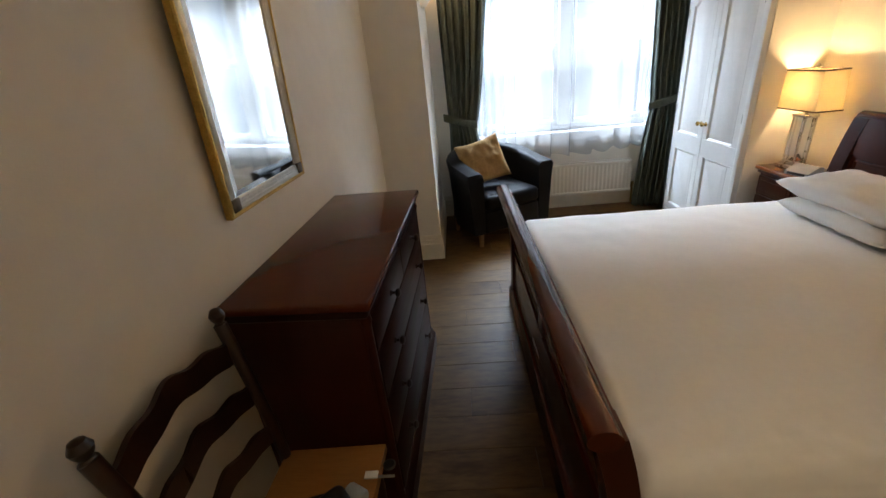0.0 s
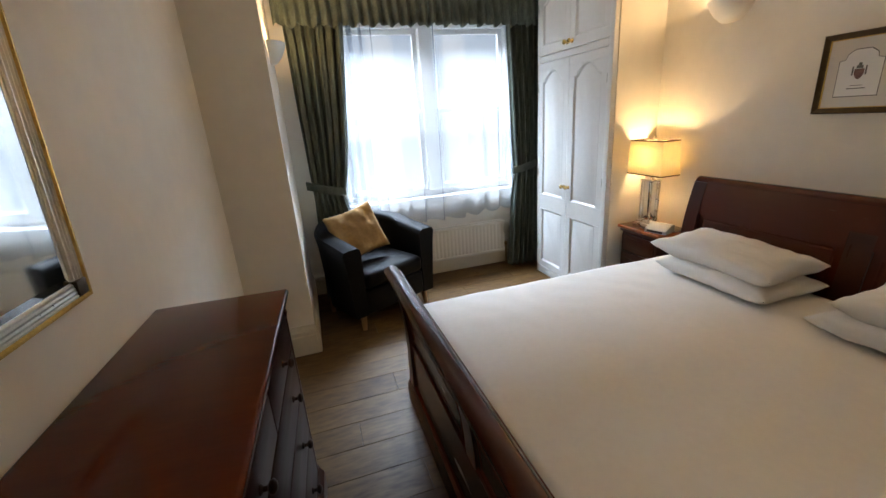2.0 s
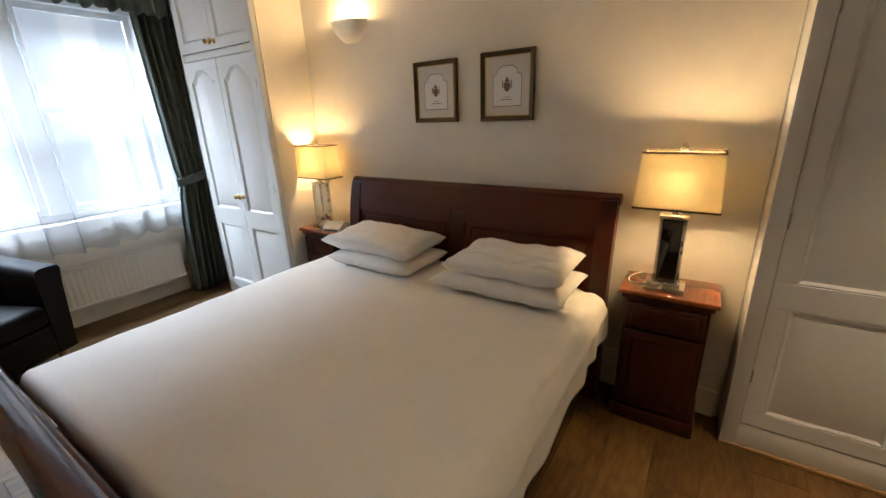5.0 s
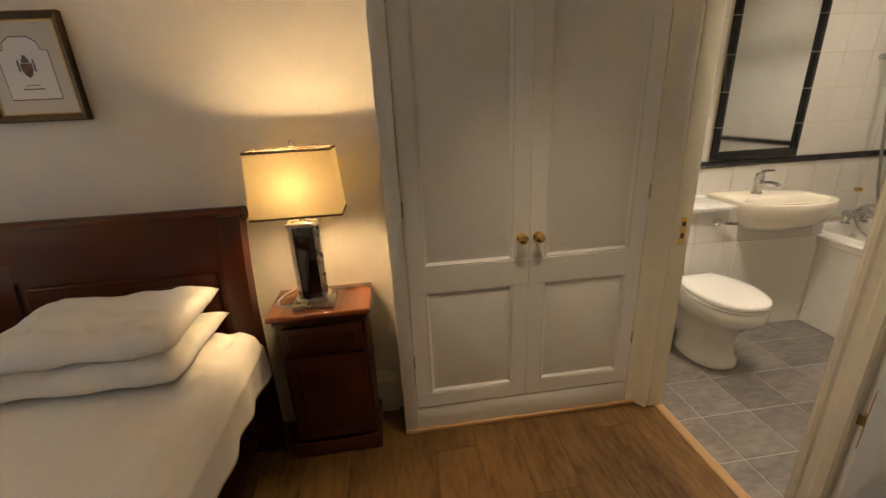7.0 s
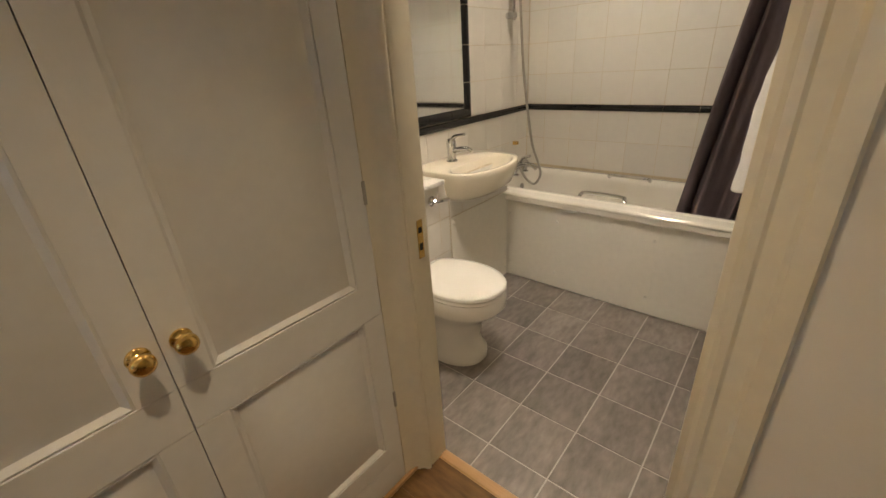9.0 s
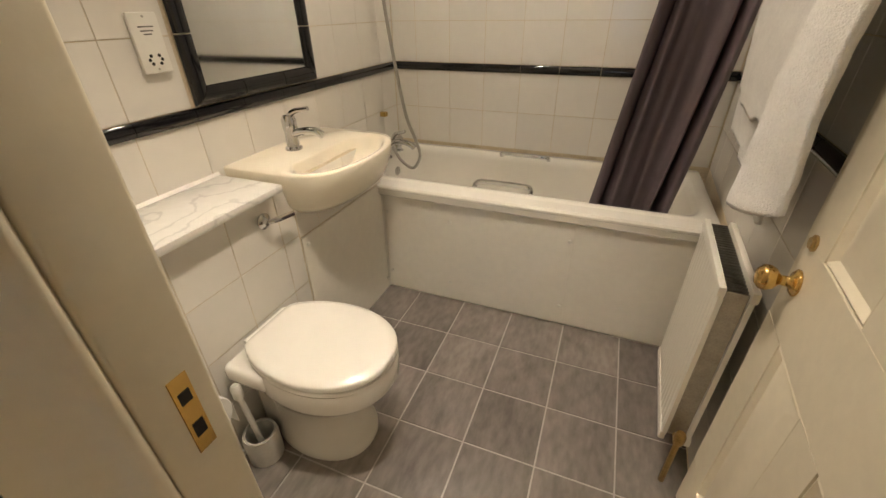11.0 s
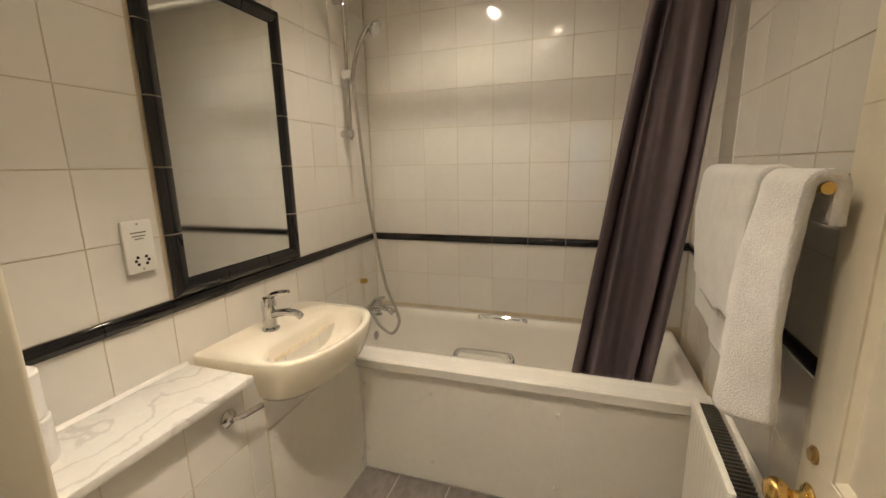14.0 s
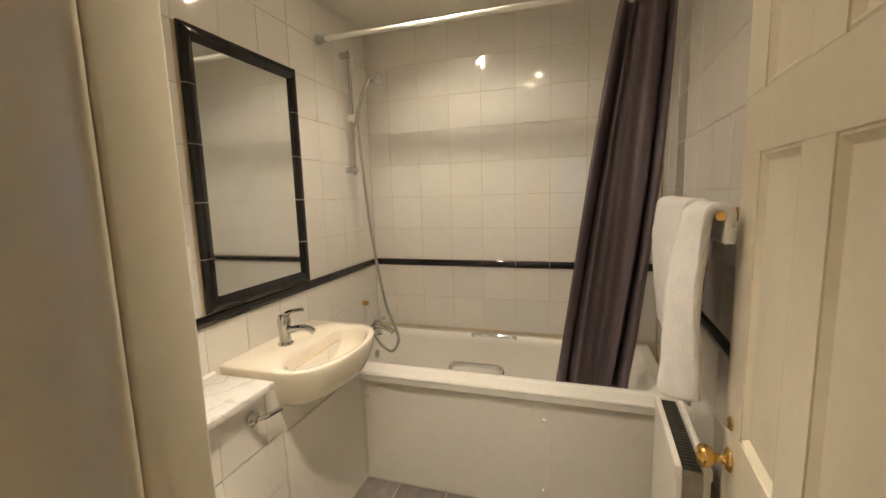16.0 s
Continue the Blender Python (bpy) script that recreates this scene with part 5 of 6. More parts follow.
def inset(pts, f, cx, cy):
    return [(cx + (x - cx) * f, cy + (y - cy) * f) for x, y in pts]


rings = []
for f, z in ((0.30, 0.685), (0.62, 0.70), (0.84, 0.735), (0.95, 0.79), (0.985, 0.818), (1.0, 0.835), (1.0, 0.855), (0.985, BTOP)):
    rings.append([(max(x, 2.45) if f < 1 else x, y, z) for x, y in [((2.884 - (2.884 - x) * (0.55 + 0.45 * f)), BC[1] + (y - BC[1]) * (0.5 + 0.5 * f)) for x, y in o]])
bowl_c = (2.605, BC[1])
bmb = strip(bmesh.new(), rings, caps=False)
bm_top = [bmb.verts.new((x, y, z)) for x, y, z in rings[-1]]
# deck and bowl: rings matched by angle about the bowl's centre
ang = [math.atan2(y - bowl_c[1], x - bowl_c[0]) for x, y, _ in rings[-1]]
prev = bm_top
for rx, ry, z in ((0.136, 0.252, BTOP - 0.001), (0.128, 0.243, BTOP - 0.012), (0.116, 0.225, BTOP - 0.05), (0.098, 0.185, BTOP - 0.095), (0.065, 0.10, BTOP - 0.122), (0.022, 0.03, BTOP - 0.128)):
    cur = [bmb.verts.new((bowl_c[0] + rx * math.cos(a) * (0.8 if math.cos(a) > 0 else 1.0), bowl_c[1] + ry * math.sin(a), z)) for a in ang]
    for i in range(len(cur)):
        j = (i + 1) % len(cur)
        bmb.faces.new((prev[i], prev[j], cur[j], cur[i]))
    prev = cur
bmb.faces.new(prev)
bmesh.ops.remove_doubles(bmb, verts=bmb.verts[:], dist=0.0004)
part("bowl", bmb, M["cream_ceramic"], bs, smooth=75)
part("waste", lathe([(0.021, 0), (0.021, 0.004), (0.014, 0.006), (0.001, 0.004)], 18, pose(bowl_c[0], bowl_c[1], BTOP - 0.1295)), M["chrome"], bs)
part("overflow_hole", lathe([(0.011, 0), (0.011, 0.002), (0.001, 0.0025)], 14, pose(2.694, BC[1], BTOP - 0.040, 0, -70)), M["hole_shade"], bs)
tp = thing("basin_tap", pose(2.785, -2.13, BTOP) @ Matrix.Diagonal((1.15, 1.15, 1.1, 1)), "chrome lever mixer tap on the basin", "tap")
part("body", lathe([(0.028, 0), (0.028, 0.006), (0.022, 0.012), (0.021, 0.06), (0.024, 0.075), (0.024, 0.10), (0.018, 0.115), (0.001, 0.118)], 20), M["chrome"], tp)
part("spout", tube(smooth_path([(0, 0, 0.05), (-0.05, 0, 0.066), (-0.10, 0, 0.07), (-0.125, 0, 0.058)]), 0.014, 12, None, 0.012), M["chrome"], tp)
part("lever", tube(smooth_path([(0, 0, 0.108), (-0.03, 0, 0.13), (-0.085, 0, 0.142)]), 0.011, 10, None, 0.007), M["chrome"], tp)

# cistern lever
lv = thing("flush_lever", pose(BXF, -1.77, 0.745), "chrome cistern flush lever on the tiled ledge", "lever")
part("rose", lathe([(0.026, 0), (0.027, 0.006), (0.018, 0.012), (0.012, 0.02), (0.001, 0.022)], 20, pose(0, 0, 0, 0, -90)), M["chrome"], lv)
part("arm", tube(smooth_path([(-0.018, 0, 0), (-0.03, -0.03, -0.004), (-0.032, -0.10, -0.012)]), 0.008, 10, None, 0.010), M["chrome"], lv)

# toilet
to = thing("toilet", pose(BXF, -1.645, 0), "white ceramic toilet with closed lid on the tiled floor", "toilet")


def pan(k, n=40, front=0.52, hw=0.185, back=0.0):
    pts = []
    for i in range(n):
        t = 2 * math.pi * i / n
        c, s = math.cos(t), math.sin(t)
        x = -(0.27 + (0.23 * c if c > 0 else 0.235 * max(-1.0, 1.2 * c)))
        y = hw * math.copysign(abs(s) ** (0.86 if c > 0 else 0.95), s)
        pts.append((x, y))
    return [(-0.25 + (x + 0.25) * k, y * k) for x, y in pts]


rings = []
for z, k, sx, sy, dx in ((0.0, 1, 0.78, 0.74, 0.055), (0.032, 1, 0.78, 0.74, 0.055), (0.045, 1, 0.73, 0.69, 0.065), (0.12, 1, 0.69, 0.64, 0.07), (0.20, 1, 0.72, 0.68, 0.06), (0.265, 1, 0.82, 0.82, 0.035), (0.31, 1, 0.95, 0.96, 0.01), (0.33, 1, 0.99, 1.0, 0.002), (0.385, 1, 0.99, 1.0, 0.002), (0.395, 1, 0.97, 0.98, 0.002)):
    rings.append([(-0.25 + (x + 0.25) * sx + dx, y * sy, z) for x, y in pan(1.0)])
part("pan", strip(bmesh.new(), rings), M["ceramic"], to, smooth=60)
part("trap_box", box(-0.22, -0.004, -0.105, 0.105, 0.0, 0.35, 0.03, 3), M["ceramic"], to)
part("back_shelf", box(-0.17, -0.003, -0.178, 0.178, 0.33, 0.398, 0.022, 3), M["ceramic"], to)
rings = [[(-0.25 + (x + 0.25) * k, y * k, z) for x, y in pan(1.0)] for z, k in ((0.397, 0.955), (0.400, 0.985), (0.412, 0.985), (0.416, 0.95))]
part("seat", strip(bmesh.new(), rings), M["ceramic"], to, smooth=60)
rings = [[(-0.25 + (x + 0.25) * k, y * k, z) for x, y in pan(1.0)] for z, k in ((0.4185, 0.955), (0.421, 0.985), (0.432, 0.985), (0.439, 0.96), (0.4445, 0.85), (0.449, 0.5), (0.450, 0.15))]
part("lid", strip(bmesh.new(), rings), M["ceramic"], to, "closed glossy white lid", smooth=60)
part("hinge", tube([(-0.03, -0.09, 0.42), (-0.03, 0.09, 0.42)], 0.011, 10), M["plastic_white"], to)

br = thing("toilet_brush", pose(2.572, -1.466, 0), "white toilet brush in a pale grey holder beside the toilet", "toilet brush")
part("holder", lathe([(0.052, 0), (0.056, 0.005), (0.058, 0.10), (0.053, 0.12), (0.045, 0.12), (0.045, 0.02), (0.001, 0.015)], 24), M["pale_plastic"], br)
part("handle", tube([(0, 0, 0.02), (0.014, 0.012, 0.30)], 0.009, 10), M["plastic_white"], br)
part("grip", lathe([(0.01, 0), (0.016, 0.01), (0.016, 0.05), (0.01, 0.06), (0.001, 0.062)], 12, pose(0.0138, 0.0118, 0.29)), M["plastic_white"], br)

th = thing("toilet_roll_holder", pose(BXF + 0.002, -1.305, 0.43), "brass roll holder with a white toilet roll on the tiled ledge", "toilet roll holder")
part("rose", lathe([(0.02, 0), (0.021, 0.004), (0.012, 0.01), (0.001, 0.011)], 16, pose(0, 0, 0, 0, -90)), M["brass"], th)
part("bar", tube([(-0.006, 0, 0), (-0.185, 0, 0)], 0.007, 10), M["brass"], th)
part("end_stop", lathe([(0.008, 0), (0.017, 0.003), (0.019, 0.011), (0.014, 0.018), (0.001, 0.02)], 16, pose(-0.182, 0, 0, 0, -90)), M["brass"], th)
roll_ = part("roll", lathe([(0.02, 0), (0.059, 0), (0.062, 0.003), (0.062, 0.109), (0.059, 0.112), (0.02, 0.112), (0.019, 0.05)], 32, pose(-0.055, 0, -0.012, 0, -90)), M["tissue"], th, "white paper roll")
part("card_core", lathe([(0.0198, 0.002), (0.0198, 0.1125), (0.0178, 0.1125), (0.0178, 0.002)], 24, pose(-0.055, 0, -0.012, 0, -90)), M["paper_tube"], roll_, "brown card tube")
part("loose_sheet", box(-0.166, -0.056, -0.0636, -0.0624, -0.085, -0.012), M["tissue"], roll_)
sr = thing("spare_toilet_rolls", pose(2.80, -1.40, 0.842), "two spare white toilet rolls stacked on the marble shelf", "toilet roll")
for k in range(2):
    part("roll", lathe([(0.02, 0), (0.052, 0.0), (0.055, 0.004), (0.055, 0.10), (0.052, 0.104), (0.02, 0.104), (0.02, 0.05)], 28, pose(0.003 * k, 0.004 * k, 0.1045 * k)), M["tissue"], sr)

vg = thing("vent_grille", pose(BXF - 0.003, -1.327, 0.60), "white square vent plate with slanted dark slots", "vent")
part("plate", box(-0.007, 0.003, -0.05, 0.05, -0.078, 0.078, 0.003), M["plastic_white"], vg)


def clipped(poly, axis, lim, sgn):
    """The part of a flat outline on one side of a line."""
    out = []
    for p, q in zip(poly, poly[1:] + poly[:1]):
        dp, dq = sgn * (lim - p[axis]), sgn * (lim - q[axis])
        if dp >= 0:
            out.append(p)
        if dp * dq < 0:
            k = dp / (dp - dq)
            out.append((p[0] + (q[0] - p[0]) * k, p[1] + (q[1] - p[1]) * k))
    return out


for i in range(11):
    c = -0.052 + 0.0105 * i
    shape = [(c + 0.10, -0.060), (c + 0.1055, -0.060), (c - 0.0445, 0.065), (c - 0.05, 0.065)]
    for axis, lim, sgn in ((0, 0.029, 1), (0, -0.030, -1), (1, 0.062, 1), (1, -0.012, -1)):
        shape = clipped(shape, axis, lim, sgn) if shape else shape
    if len(shape) > 2:
        part("slot", strip(bmesh.new(), [[(x, y, z) for y, z in shape] for x in (-0.0086, -0.006)]), M["hole_shade"], vg, smooth=0)

# bathroom mirror in its black tile border
bmr = thing("bathroom_mirror", pose(2.88, 0, 0), "rectangular bathroom mirror set in a black tile border", "mirror")
part("glass", box(-0.004, 0.002, -2.394, -1.894, 1.12, 2.02, 0.001, 1), M["mirror"], bmr, smooth=0)
BR = [(-0.002, 0), (-0.013, 0.003), (-0.018, 0.012), (-0.020, 0.026), (-0.017, 0.042), (-0.011, 0.052), (-0.003, 0.056)]


def border(a, b, inward, mitre_a=False, mitre_b=False):
    """One black edge tile from a to b, (y, z) pairs; inward is the way to the glass; mitred ends lean inwards."""
    (ya, za), (yb, zb) = a, b
    dy, dz = inward
    ly, lz = (1, 0) if ya != yb else (0, 1)
    ends = [[(x, y + dy * d + sg * m_ * ly * d, z + dz * d + sg * m_ * lz * d) for x, d in BR] for y, z, sg, m_ in ((ya, za, 1, mitre_a), (yb, zb, -1, mitre_b))]
    return strip(bmesh.new(), ends)


my0, my1, mz0, mz1 = -2.446, -1.842, 1.067, 2.072
for a, b, c, e in ((my0 + 0.003, my0 + 0.044, mz0 + 0.003, mz1 - 0.003), (my1 - 0.044, my1 - 0.003, mz0 + 0.003, mz1 - 0.003), (my0 + 0.044, my1 - 0.044, mz0 + 0.003, mz0 + 0.044), (my0 + 0.044, my1 - 0.044, mz1 - 0.044, mz1 - 0.003)):
    part("joint_bed", box(-0.0125, 0.004, a, b, c, e), M["grout"], bmr, smooth=0)
for k in range(5):
    z0, z1 = mz0 + (mz1 - mz0) * k / 5 + 0.002, mz0 + (mz1 - mz0) * (k + 1) / 5 - 0.002
    part("border_tile", border((my1, z0), (my1, z1), (-1, 0), k == 0, k == 4), M["black_tile"], bmr), part("border_tile", border((my0, z0), (my0, z1), (1, 0), k == 0, k == 4), M["black_tile"], bmr)
for k in range(3):
    y0, y1 = my0 + (my1 - my0) * k / 3 + 0.002, my0 + (my1 - my0) * (k + 1) / 3 - 0.002
    part("border_tile", border((y0, mz0), (y1, mz0), (0, 1), k == 0, k == 2), M["black_tile"], bmr), part("border_tile", border((y0, mz1), (y1, mz1), (0, -1), k == 0, k == 2), M["black_tile"], bmr)

sk = thing("shaver_socket", pose(2.8795, -1.76, 1.25), "white shaver socket plate on the tiles", "shaver socket")
part("plate", box(-0.012, 0.0, -0.042, 0.042, -0.074, 0.074, 0.004), M["plastic_white"], sk)
for y, z in ((0.012, -0.03), (-0.012, -0.03), (0.012, -0.05), (-0.012, -0.05), (0.018, -0.04), (-0.018, -0.04)):
    part("pin_hole", lathe([(0.0045, 0), (0.0045, 0.0012), (0.001, 0.0012)], 10, pose(-0.012, y, z, 0, -90)), M["hole_shade"], sk)
bm = bmesh.new()
for z, w in ((0.04, 0.022), (0.03, 0.018), (0.022, 0.012)):
    bx(bm, -0.0128, -0.0118, -w, w, z - 0.0016, z + 0.0016)
part("lettering", bm, M["ink"], sk, "tiny grey printed lines", smooth=0)
for z in (0.064, -0.064):
    part("screw", lathe([(0.0032, 0), (0.0032, 0.001), (0.001, 0.0012)], 10, pose(-0.012, 0, z, 0, -90)), M["steel"], sk)
solid("brass_stud", box(2.84, 2.876, -2.985, -2.955, 0.80, 0.825, 0.004), M["brass"], "small brass fitting on the tiles over the bath", "wall fitting")

# shower curtain and rod
rd = thing("shower_rod", pose(0, 0, 0), "white shower curtain rod across the bath", "shower rod")
part("rod", tube([(1.198, -2.66, 2.275), (2.878, -2.66, 2.275)], 0.0125, 14), M["plastic_white"], rd)
for x, s in ((2.879, -1), (1.1975, 1)):
    part("end_socket", lathe([(0.024, 0), (0.024, 0.02), (0.017, 0.035), (0.017, 0.05)], 16, pose(x, -2.66, 2.275, 0, 90 * s)), M["grey_plastic"], rd)
sc = thing("shower_curtain", pose(0, 0, 0), "aubergine grey shower curtain drawn to one side", "shower curtain")


def showercloth(u, v):
    """Deep uneven folds gathered at the rod and opening towards the hem."""
    z = 0.535 + 1.705 * v
    k = 1 - v
    x0, x1 = 1.245 + 0.13 * k ** 1.6, 1.45 + 0.245 * k ** 0.9
    w = 2 * math.pi * 3.4 * u + 0.9 * math.sin(1.7 * v + 4 * u) + 0.5 * math.sin(9 * u)
    amp = 0.030 + 0.016 * k + 0.014 * math.sin(7 * u + 1)
    x = x0 + (x1 - x0) * u + (0.020 + 0.006 * k) * math.sin(w * 0.5 + 2.2 * v) * min(1, 5 * u, 5 * (1 - u))
    y = -2.685 - 0.03 * k + amp * math.sin(w) + 0.005 * math.sin(2.7 * w + 5 * v) + 0.006 * noise.noise(Vector((u * 6, v * 9, 2)))
    return (x, y, z + 0.012 * math.sin(w) * k ** 4)


part("cloth", sheet(showercloth, 190, 60, 0.0025), M["purple"], sc, smooth=180)
for i in range(7):
    x = 1.26 + 0.17 * i / 6
    n = 14
    bm = strip(bmesh.new(), [[(x + 0.002 * math.cos(t), -2.66 + (0.021 + 0.002 * math.sin(t)) * math.cos(a), 2.262 + (0.027 + 0.002 * math.sin(t)) * math.sin(a)) for t in [2 * math.pi * j / 6 for j in range(6)]] for a in [2 * math.pi * i2 / n for i2 in range(n)]], closed=True)
    part("curtain_ring", bm, M["brass"], sc, "small brass curtain ring")

# towels on a brass bar; local x runs along the bar from its door end, local y away from the wall
TWB = pose(bath_west(-1.768) + 0.084, -1.768, 1.408, 0, 0, -92.9)
tb = thing("towel_rail", TWB, "brass towel bar on the tiled wall", "towel rail")
part("bar", tube([(-0.006, 0, 0), (0.72, 0, 0)], 0.010, 12), M["brass"], tb)
for x in (0.10, 0.71):
    part("bracket", lathe([(0.022, -0.081), (0.022, -0.074), (0.010, -0.044), (0.010, -0.012), (0.015, -0.008), (0.015, 0.012), (0.008, 0.016), (0.001, 0.017)], 16, pose(x, 0, 0, -90)), M["old_brass"], tb)


def towel(x0, x1, front, back, r, label, seed, thick=0.013, bulge=0.0, slant=0.0, steps=0.0):
    """A folded towel over the bar: hangs front on the room side and back behind it; bulge rounds it into a roll."""
    def f(u, v):
        L = front + back + math.pi * r
        d = u * L
        x = x0 + (x1 - x0) * v
        lump = 0.007 * noise.noise(Vector((d * 5, x * 9, seed))) + 0.003 * noise.noise(Vector((d * 19, x * 23, seed + 3)))
        if d < front:
            k = (front - d) / front
            y = r + 0.010 * math.sin(2.2 * k * math.pi / 2) + lump * min(1, 6 * k) + bulge * math.sin(math.pi * v) * (0.35 + 0.65 * k)
            hem = slant * (v - 0.5) + steps * (math.floor(v * 3.0) / 3.0 - 0.5) + 0.006 * noise.noise(Vector((x * 14, seed, 1)))
            z = -(front - d) - hem * k ** 3 - (0.02 * (2 * v - 1) ** 2 if bulge else 0) * -k
            x += 0.012 * k * noise.noise(Vector((d * 3, seed, 7)))
        elif d < front + math.pi * r:
            a = (d - front) / r
            y, z = r * math.cos(a) + bulge * math.sin(math.pi * v) * 0.35 * max(0, math.cos(a)), r * math.sin(a) + 0.3 * lump
        else:
            y, z = -r, -(d - front - math.pi * r)
        return (x, y, z)
    return solid("towel", sheet(f, 70, 36, thick), M["towel"], label, "towel", TWB, 180, "white towels")


towel(0.13, 0.70, 0.455, 0.12, 0.020, "thick white terry bath towel hanging on a brass bar", 1.0, 0.010, 0.0, -0.02, -0.08)
towel(0.195, 0.685, 0.335, 0.10, 0.036, "smaller white terry towel folded over another", 4.0, 0.014, 0.012, -0.04, 0.03)
towel(-0.004, 0.185, 0.45, 0.06, 0.030, "thick rolled white terry towel hanging on the bar", 7.0, 0.02, 0.066)

radiator("radiator", pose(1.336, -2.27, 0.17, 0, 0, 87.1), 0.40, 0.575, "white panel radiator on the tiled bathroom wall", 13)

# recessed ceiling lamps
for (x, y), _, _, _ in BATH_SPOTS:
    dl = thing("ceiling_spot", pose(x, y, BCEIL), "small lit ceiling spotlight", "ceiling light", "bathroom spotlights")
    part("ring", lathe([(0.045, 0.0), (0.045, -0.012), (0.03, -0.02), (0.028, -0.01)], 20), M["chrome"], dl)
    part("lens", lathe([(0.027, -0.0185), (0.018, -0.023), (0.001, -0.025)], 16), M["spot_glass"], dl)

# strike plate of the bathroom doorway
stp = thing("strike_plate", pose(2.0675, -1.085, 0.92), "worn brass strike plate on the door lining", "strike plate")
part("plate", box(-0.0015, 0.0003, -0.012, 0.012, -0.06, 0.06, 0.0006, 1), M["brass"], stp)
part("keeper_hole", box(-0.002, -0.0013, -0.007, 0.007, -0.035, -0.012), M["hole_shade"], stp, smooth=0)
part("keeper_hole", box(-0.002, -0.0013, -0.007, 0.007, 0.02, 0.038), M["hole_shade"], stp, smooth=0)

# ---- pieces: planks and tiles ----


def piece(name, me, parent, m):
    ob = new(name, me)
    ob.parent = parent
    ob.matrix_world = m
    return ob


def tile_mesh(name, w, h, t, bevel, material):
    """A tile in its own x-z plane, face towards -y, centred."""
    a, b = w / 2, h / 2
    rings = [[(sx * (a - o), d, sz * (b - o)) for sx, sz in ((-1, -1), (1, -1), (1, 1), (-1, 1))] for o, d in ((0, 0), (0, -t + bevel), (bevel, -t))]
    bm = strip(bmesh.new(), rings, caps=False)
    bm.faces.new(list(bm.verts)[-4:])
    return to_mesh(name, bm, material, 30)


structures = {o.name: o for o in bpy.data.objects}
G, TT = 0.0024, 0.0047
meshes = {}


def wall_tiles(parent, origin, turn, width, first, z_rows, skip=None, pitch=0.1985, band=None):
    """Square tiles along a wall: origin is the wall's start on the floor, turn its heading; first is the first joint along it."""
    base = pose(*origin, 0, 0, turn)
    edges = [0.0] + [first + pitch * i for i in range(40) if 0.02 < first + pitch * i < width - 0.01] + [width]
    for z0, z1, black in z_rows:
        for a, b in zip(edges, edges[1:]):
            if skip and skip((a + b) / 2, (z0 + z1) / 2):
                continue
            w, h = round(b - a - G, 4), round(z1 - z0 - G, 4)
            if w < 0.01:
                continue
            key = (w, h, black)
            if key not in meshes:
                if black:
                    bm = strip(bmesh.new(), [[(x, d, z) for z, d in ((-h / 2, 0), (-h / 2, -0.010), (-h / 2 + 0.006, -0.016), (0, -0.018), (h / 2 - 0.006, -0.016), (h / 2, -0.010), (h / 2, 0))] for x in (-w / 2, w / 2)])
                    meshes[key] = to_mesh("border_tile", bm, M["black_tile"], 40)
                else:
                    meshes[key] = tile_mesh("tile", w, h, TT, 0.001, M["tile"])
            tilt = Euler((random.uniform(-0.004, 0.004), 0, random.uniform(-0.004, 0.004))).to_matrix().to_4x4()
            piece("border_tile" if black else "tile", meshes[key], parent, base @ Matrix.Translation(((a + b) / 2, 0.0, (z0 + z1) / 2)) @ tilt)


P = 0.2005
B0, B1 = 1.022, 1.064
up = [(B1 + P * i, min(B1 + P * (i + 1), BCEIL), False) for i in range(8) if B1 + P * i < BCEIL - 0.02]
down = [(max(B0 - P * (i + 1), 0.0), B0 - P * i, False) for i in range(6) if B0 - P * i > 0.02]
rows_all = down[::-1] + [(B0, B1, True)] + up
rows_high = [r for r in rows_all if r[0] > 0.55]
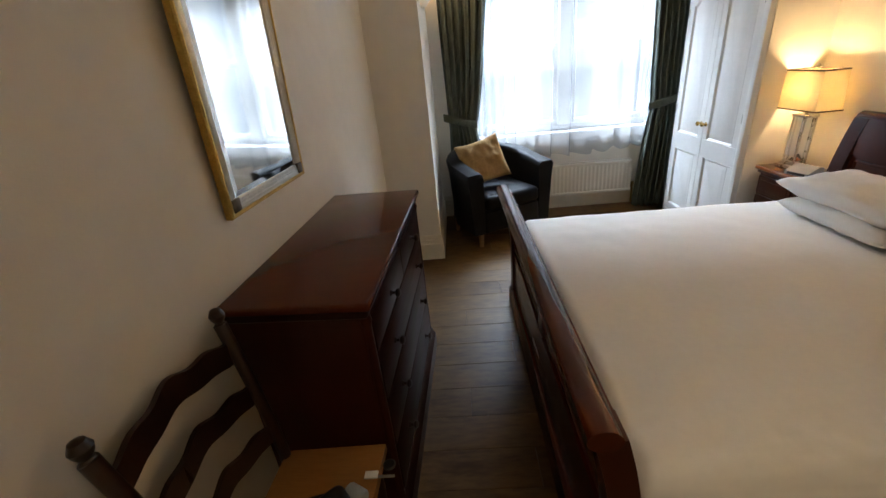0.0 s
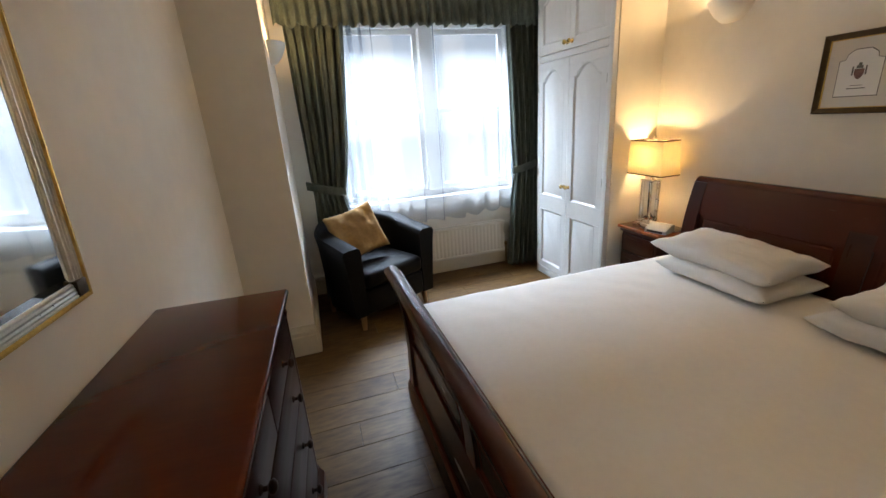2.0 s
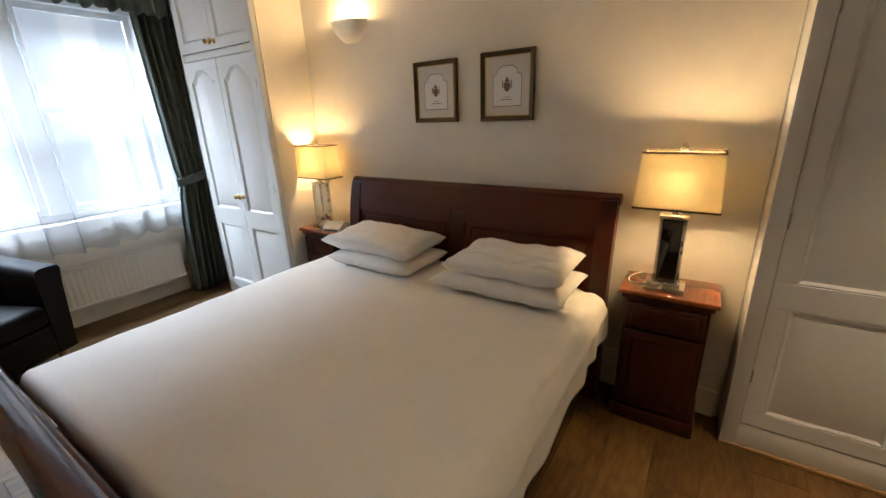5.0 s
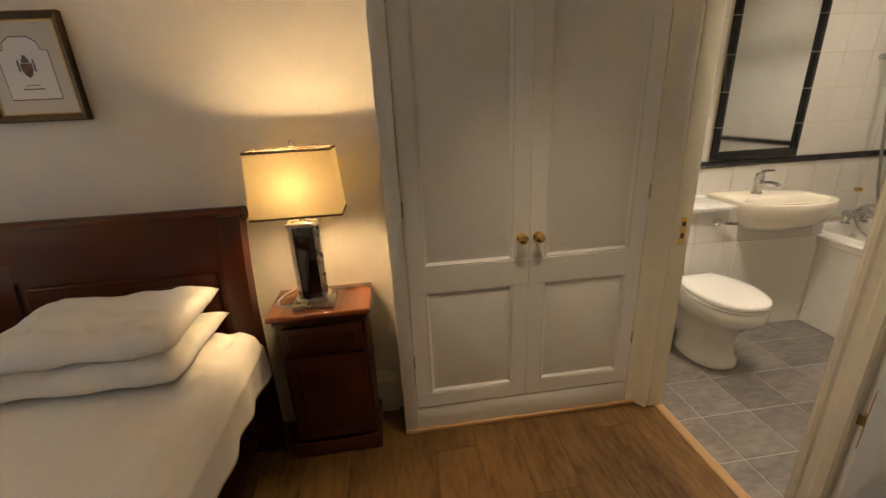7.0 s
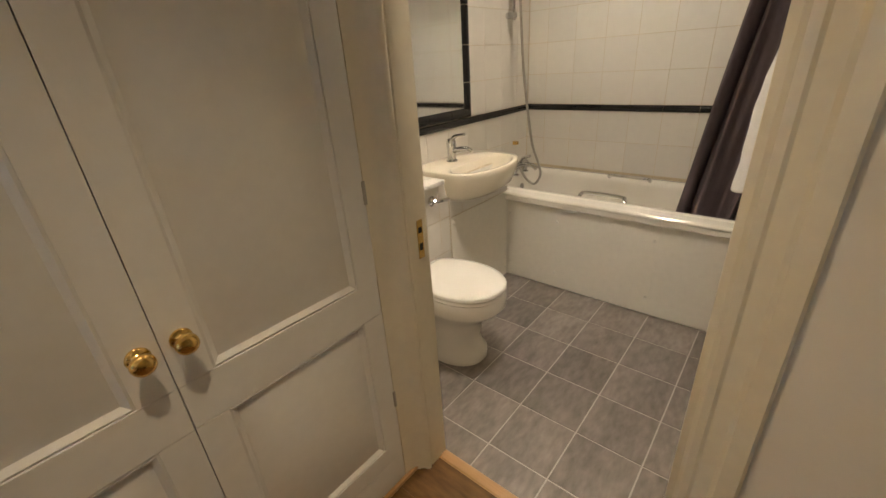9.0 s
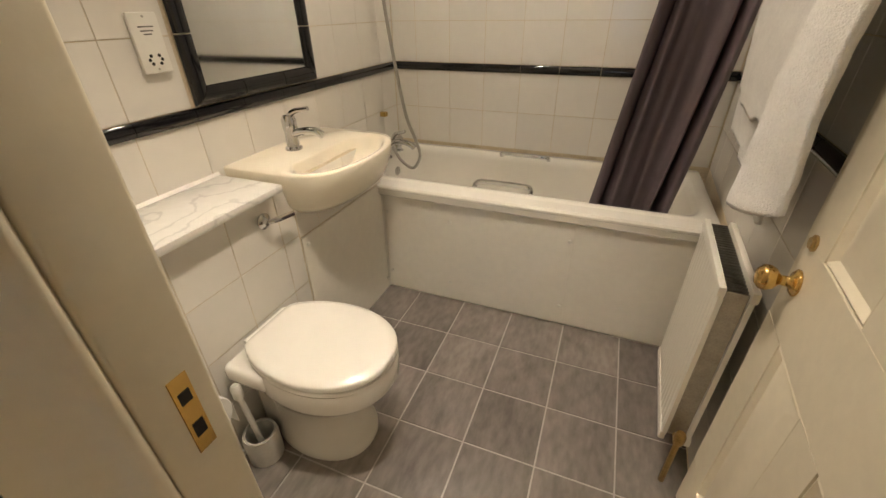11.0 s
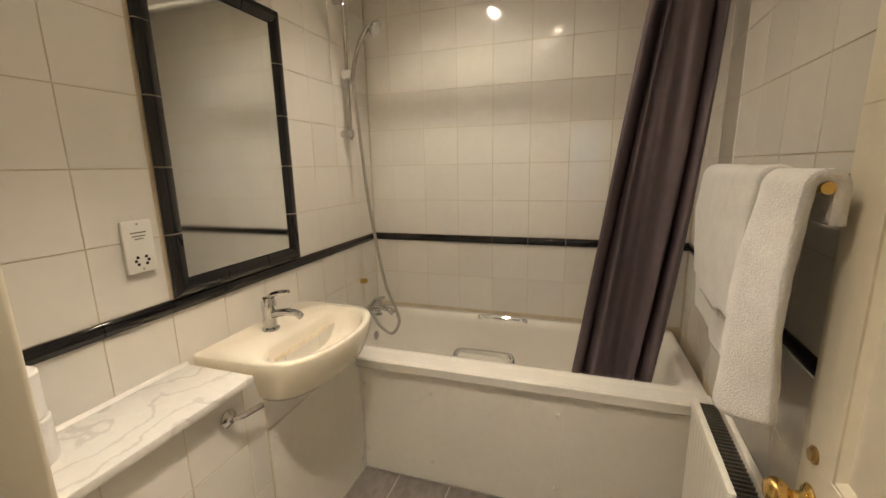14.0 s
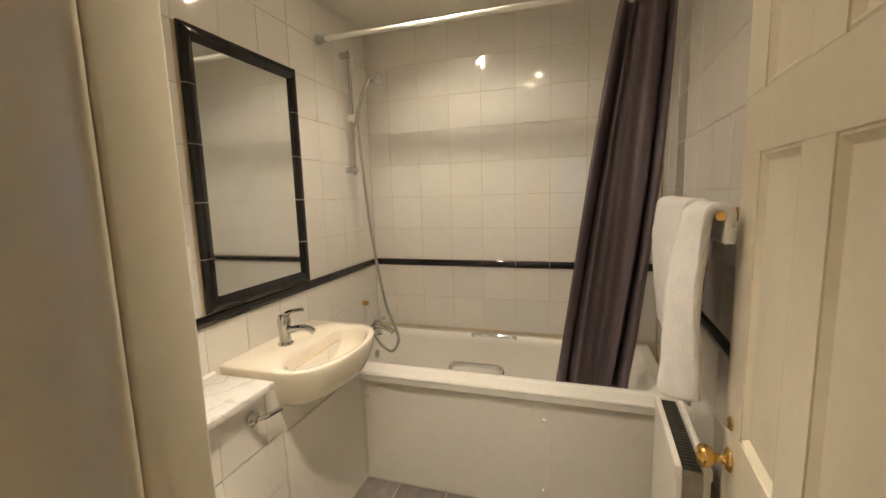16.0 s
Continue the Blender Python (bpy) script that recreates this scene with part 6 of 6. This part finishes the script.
# back wall faces +y: heading so that local -y looks to +y
wall_tiles(structures["wall_bath_back"], (2.885, -3.1905, 0), 180, 1.712, 0.143, rows_high)
wall_tiles(structures["wall_bath_east"], (2.8905, -1.303, 0), -90, 1.88, 0.1345, [r for r in rows_all if r[0] > 0.6],
           lambda a, z: 1.07 < z < 2.066 and -1.303 - a < -1.86 and -1.303 - a > -2.43)
wall_tiles(structures["wall_bath_west"], (bath_west(-3.184) - 0.007, -3.184, 0), 90 - 2.89, 2.05, 0.15, rows_all, lambda a, z: z < 0.6 and a < 0.66)
wall_tiles(structures["wall_bath_duct"], (BXF + 0.0101, -1.127, 0), -90, 0.175, 0.5, [(0.843, 1.04, False), (1.04, 1.24, False)])
wall_tiles(structures["wall_ledge"], (BXF + 0.0101, -1.127, 0), -90, 0.79, 0.115, [(0.0, 0.215, False), (0.215, 0.415, False), (0.415, 0.615, False), (0.615, 0.813, False)])
wall_tiles(structures["wall_ledge"], (BXF + 0.0101, -1.92, 0), -90, 0.59, 0.118, [(0.602, 0.813, False)])

fm = {}
T = 0.2515
for i in range(-1, 7):
    for j in range(-1, 6):
        x0, x1 = 1.451 + T * (i - 1), 1.451 + T * i
        y0, y1 = -2.505 + T * j, -2.505 + T * (j + 1)
        x0, x1, y0, y1 = max(x0, 1.17), min(x1, BXF), max(y0, -2.505), min(y1, -1.122)
        if x1 - x0 < 0.02 or y1 - y0 < 0.02:
            continue
        key = (round(x1 - x0, 3), round(y1 - y0, 3))
        if key not in fm:
            me_ = tile_mesh("floor_tile", key[0] - 0.006, key[1] - 0.006, 0.0022, 0.001, M["floor_tile"])
            fm[key] = me_
        piece("floor_tile", fm[key], structures["bathroom_floor"], Matrix.Translation(((x0 + x1) / 2, (y0 + y1) / 2, -0.0018)) @ pose(0, 0, 0, -90, 0, 0))

pm = {}
PW, PL = 0.19, 1.2
k = 0
y = -1.097
while y < 4.49:
    y1 = min(y + PW, 4.497)
    x = -1.0 - (0.0, 0.62, 0.27, 0.9)[k % 4]
    while x < 2.6:
        xa, xb = max(x, -1.0), min(x + PL, 2.62)
        if xb - xa > 0.02:
            key = (round(xb - xa, 3), round(y1 - y, 3))
            if key not in pm:
                pm[key] = tile_mesh("plank", key[0] - 0.0012, key[1] - 0.0012, 0.008, 0.0012, M["plank"])
            piece("plank", pm[key], structures["floor"], Matrix.Translation(((xa + xb) / 2, (y + y1) / 2, -0.008)) @ pose(0, 0, 0, -90, 0, 0))
        x += PL
    y += PW
    k += 1
